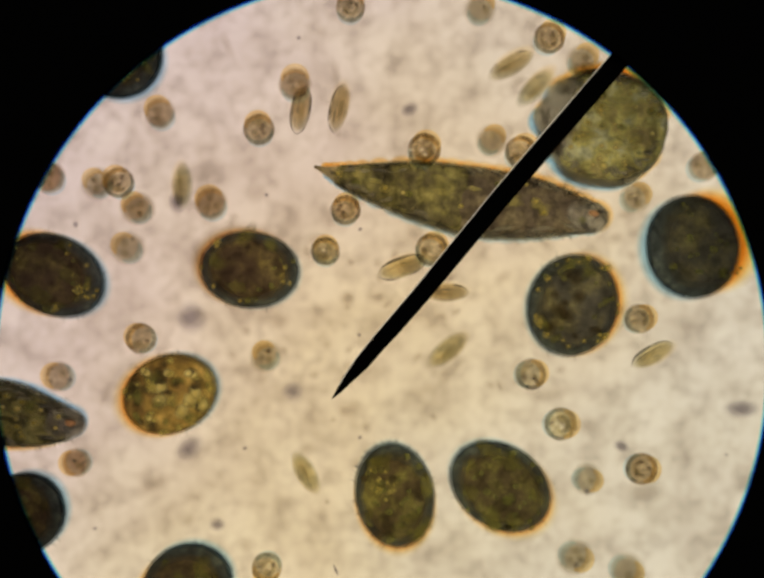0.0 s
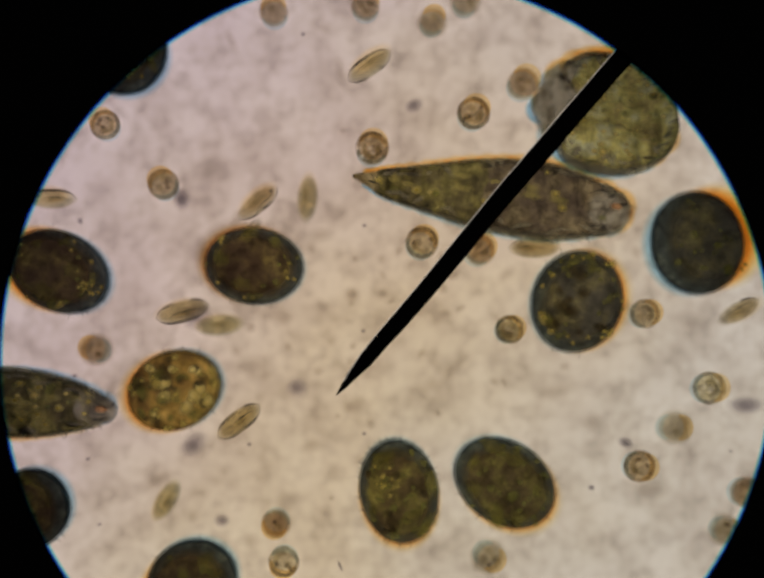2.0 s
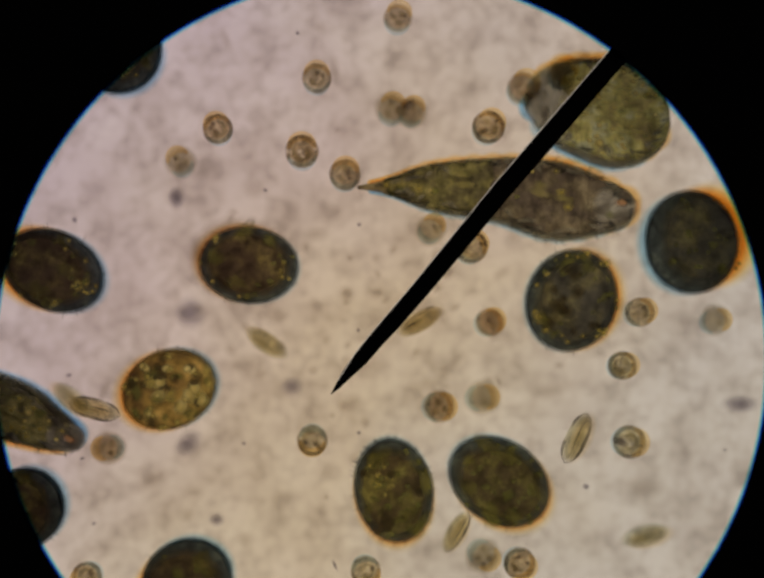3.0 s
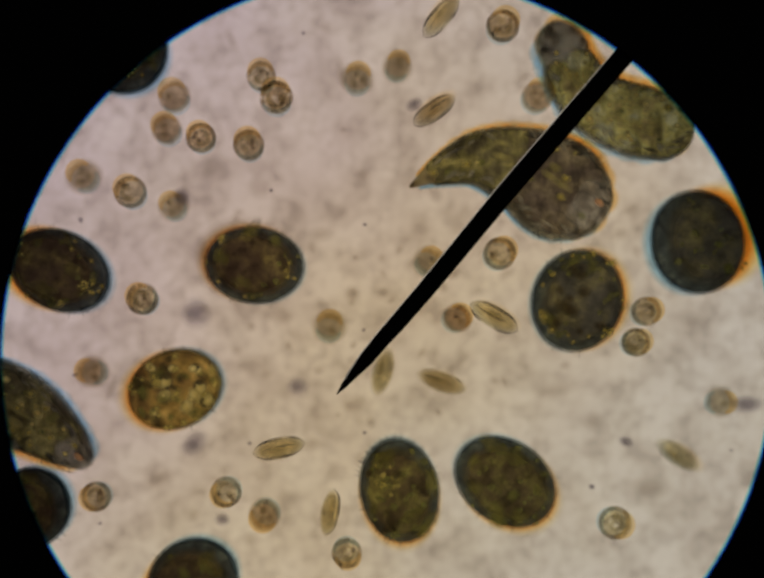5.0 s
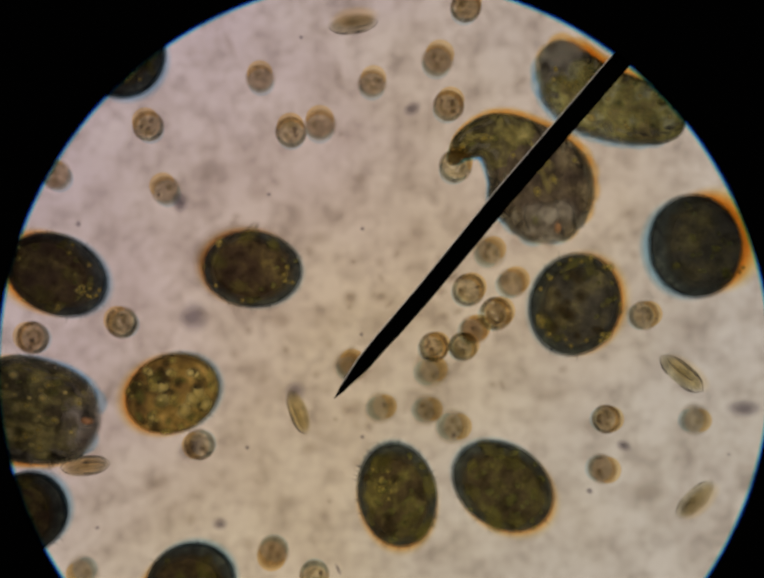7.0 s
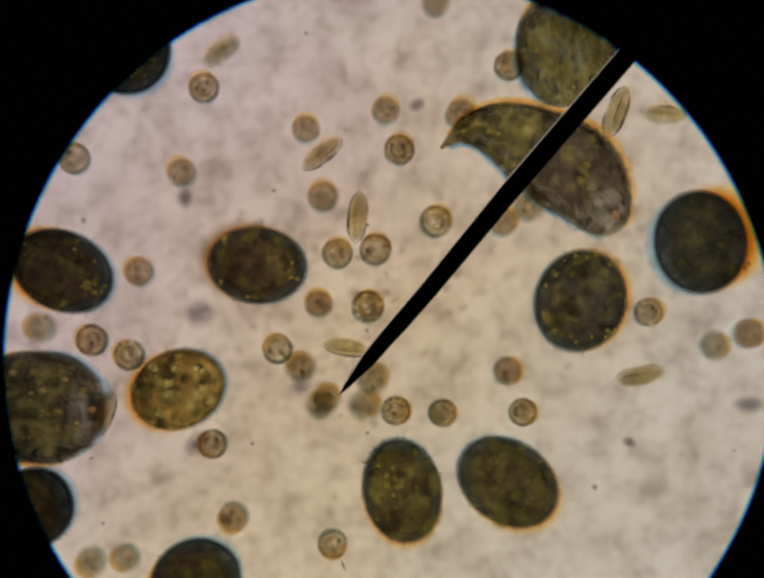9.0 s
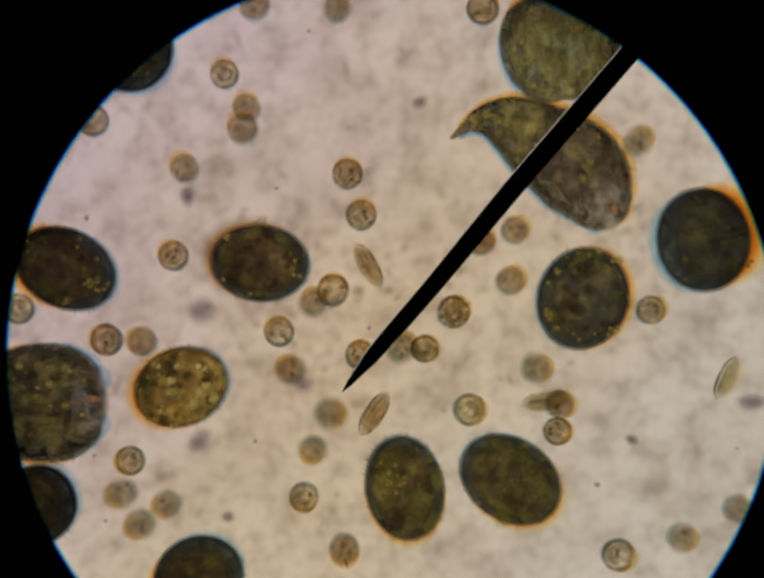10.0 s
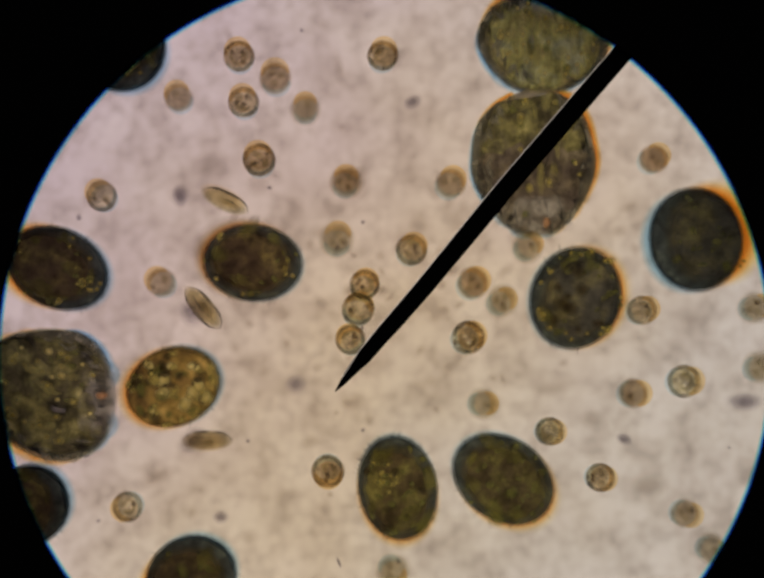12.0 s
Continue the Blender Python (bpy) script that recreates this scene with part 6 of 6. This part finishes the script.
    swim(spindle_cell(103.2, 8), 103.2, [(0, 256, -58, 30), (0.5, 266, -166, -25), (1, 253, -93, -110), (1.5, 346, -127, -110), (2, 394, -135, -110), (2.5, 182, -220, -75), (3, 74, -227, -120), (3.5, 19, -241, -115), (4, 7, -246, -110), (4.5, 3, -207, -105), (5, -49, -209, -100), (5.5, -49, -303, -100), (6, -48, -302, -100), (6.5, -56, -188, -185), (7, -76, -112, -250), (7.5, -70, -85, -234), (8, -90, -50, -219), (8.5, -57, -66, -204), (9, -36, -55, -188), (9.5, 181, -137, -230), (10, 316, -86, -295), (10.5, 396, -88, -295), (11, 397, -88, -295), (11.5, 400, -90, -295), (12, 401, -90, -295)])
    swim(spindle_cell(116.5, 9), 116.5, [(0, -66, -166, -60), (0.5, -139, -152, -145), (1, -73, -62, -200), (1.5, 22, -101, -215), (2, -198, -194, -300), (2.5, -242, -248, -245), (3, -239, -298, -245), (3.5, -241, -298, -245), (4, -242, -298, -245), (4.5, -243, -298, -245), (5, -245, -298, -245), (5.5, -245, -299, -245), (6, -244, -298, -245), (6.5, -241, -294, -245), (7, -242, -295, -245), (7.5, -244, -296, -245), (8, -245, -296, -245), (8.5, -246, -297, -245), (9, -247, -298, -245), (9.5, -246, -299, -245), (10, -250, -300, -245), (10.5, -248, -299, -245), (11, -246, -299, -245), (11.5, -244, -301, -245), (12, -243, -301, -245)])
    swim(spindle_cell(99.4, 10), 99.4, [(0, -357, -220, 0), (0.5, -359, -220, 0), (1, -360, -222, 0), (1.5, -86, -127, 75), (2, -134, -124, 38), (2.5, -255, -174, -20), (3, -264, -113, -15), (3.5, -240, -140, -8), (4, -210, -117, -2), (4.5, -134, -117, 5), (5, -97, -150, 12), (5.5, -86, -87, 70), (6, -85, -303, 70), (6.5, -115, -248, 115), (7, -116, -300, 115), (7.5, -118, -300, 115), (8, -119, -301, 115), (8.5, -120, -302, 115), (9, -121, -303, 115), (9.5, -120, -304, 115), (10, -124, -305, 115), (10.5, -122, -304, 115), (11, -129, -112, 70), (11.5, 44, -109, 55), (12, -166, -21, 130)])
    swim(spindle_cell(112.7, 11), 112.7, [(0, -354, 87, 0), (0.5, -356, 86, 0), (1, -358, 84, 0), (1.5, -356, 82, 0), (2, -306, 83, 0), (2.5, -347, 103, 0), (3, -344, 103, 0), (3.5, -345, 103, 0), (4, -346, 103, 0), (4.5, -348, 103, 0), (5, -349, 103, 0), (5.5, -178, 68, -60), (6, -310, 167, -60), (6.5, -307, 171, -60), (7, -308, 171, -60), (7.5, -309, 170, -60), (8, -311, 169, -60), (8.5, -312, 168, -60), (9, -313, 167, -60), (9.5, -311, 166, -60), (10, -315, 165, -60), (10.5, -314, 166, -60), (11, -245, 131, -140), (11.5, -143, 203, -58), (12, -144, 78, -25)])
    swim(spindle_cell(95.6, 12), 95.6, [(0, -67, -456, 0), (0.5, -69, -456, 0), (1, -70, -458, 0), (1.5, -52, -137, -70), (2, -152, -34, 5), (2.5, -306, -44, 15), (3, -285, -105, -40), (3.5, -312, -108, -40), (4, -338, -111, -40), (4.5, -365, -114, -40), (5, -392, -117, -40), (5.5, -392, -118, -40), (6, -391, -117, -40), (6.5, -388, -113, -40), (7, -389, -113, -40), (7.5, -391, -114, -40), (8, -392, -115, -40), (8.5, -393, -116, -40), (9, -394, -117, -40), (9.5, -393, -118, -40), (10, -397, -119, -40), (10.5, -395, -118, -40), (11, -393, -118, -40), (11.5, -391, -120, -40), (12, -390, -120, -40)])
    swim(spindle_cell(108.9, 13), 108.9, [(0, 306, 194, 0), (0.5, 304, 193, 0), (1, 302, 192, 0), (1.5, 277, 123, 15), (2, 326, 160, 15), (2.5, 327, 159, 15), (3, 331, 159, 15), (3.5, 329, 159, 15), (4, 328, 159, 15), (4.5, 327, 159, 15), (5, 325, 159, 15), (5.5, 325, 159, 15), (6, 326, 159, 15), (6.5, 329, 163, 15), (7, 327, 163, 15), (7.5, 334, 183, 10), (8, 301, 188, 5), (8.5, 255, 153, 0), (9, 258, 161, -5), (9.5, 241, 27, -70), (10, 364, 77, -70), (10.5, 268, 158, -50), (11, 302, 186, -50), (11.5, 305, 184, -50), (12, 306, 184, -50)])
    swim(spindle_cell(91.8, 14), 91.8, [(0, 103, -453, 0), (0.5, 101, -453, 0), (1, 99, -455, 0), (1.5, 101, -458, 0), (2, 99, -457, 0), (2.5, 100, -457, 0), (3, 104, -457, 0), (3.5, 102, -457, 0), (4, 101, -457, 0), (4.5, 100, -457, 0), (5, 98, -457, 0), (5.5, 98, -458, 0), (6, 99, -457, 0), (6.5, 102, -453, 0), (7, 100, -454, 0), (7.5, 99, -454, 0), (8, 98, -455, 0), (8.5, 97, -456, 0), (9, 96, -457, 0), (9.5, 97, -458, 0), (10, 93, -459, 0), (10.5, 95, -458, 0), (11, 96, -458, 0), (11.5, 99, -460, 0), (12, 100, -460, 0)])
    swim(spindle_cell(105.1, 15), 105.1, [(0, -372, 41, 0), (0.5, -375, 41, 0), (1, -376, 39, 0), (1.5, -255, -46, -22), (2, -186, -21, 15), (2.5, 94, -120, 2), (3, 186, -140, 65), (3.5, 142, -102, 86), (4, 145, -109, 108), (4.5, 147, -76, 129), (5, 104, -27, 150), (5.5, 118, 23, 65), (6, 155, -108, 120), (6.5, 310, -149, 115), (7, 281, -76, 140), (7.5, 246, -40, 122), (8, 260, 28, 105), (8.5, 256, 121, 88), (9, 215, 164, 70), (9.5, 43, 247, -15), (10, 39, 298, -15), (10.5, 41, 299, -15), (11, 42, 299, -15), (11.5, 45, 298, -15), (12, 46, 298, -15)])
    swim(round_cell(88.0, 60), 88.0, [(0, 248.2, -24.9), (6, 250.1, -22.1), (12, 247.7, -23.5)])


motions()
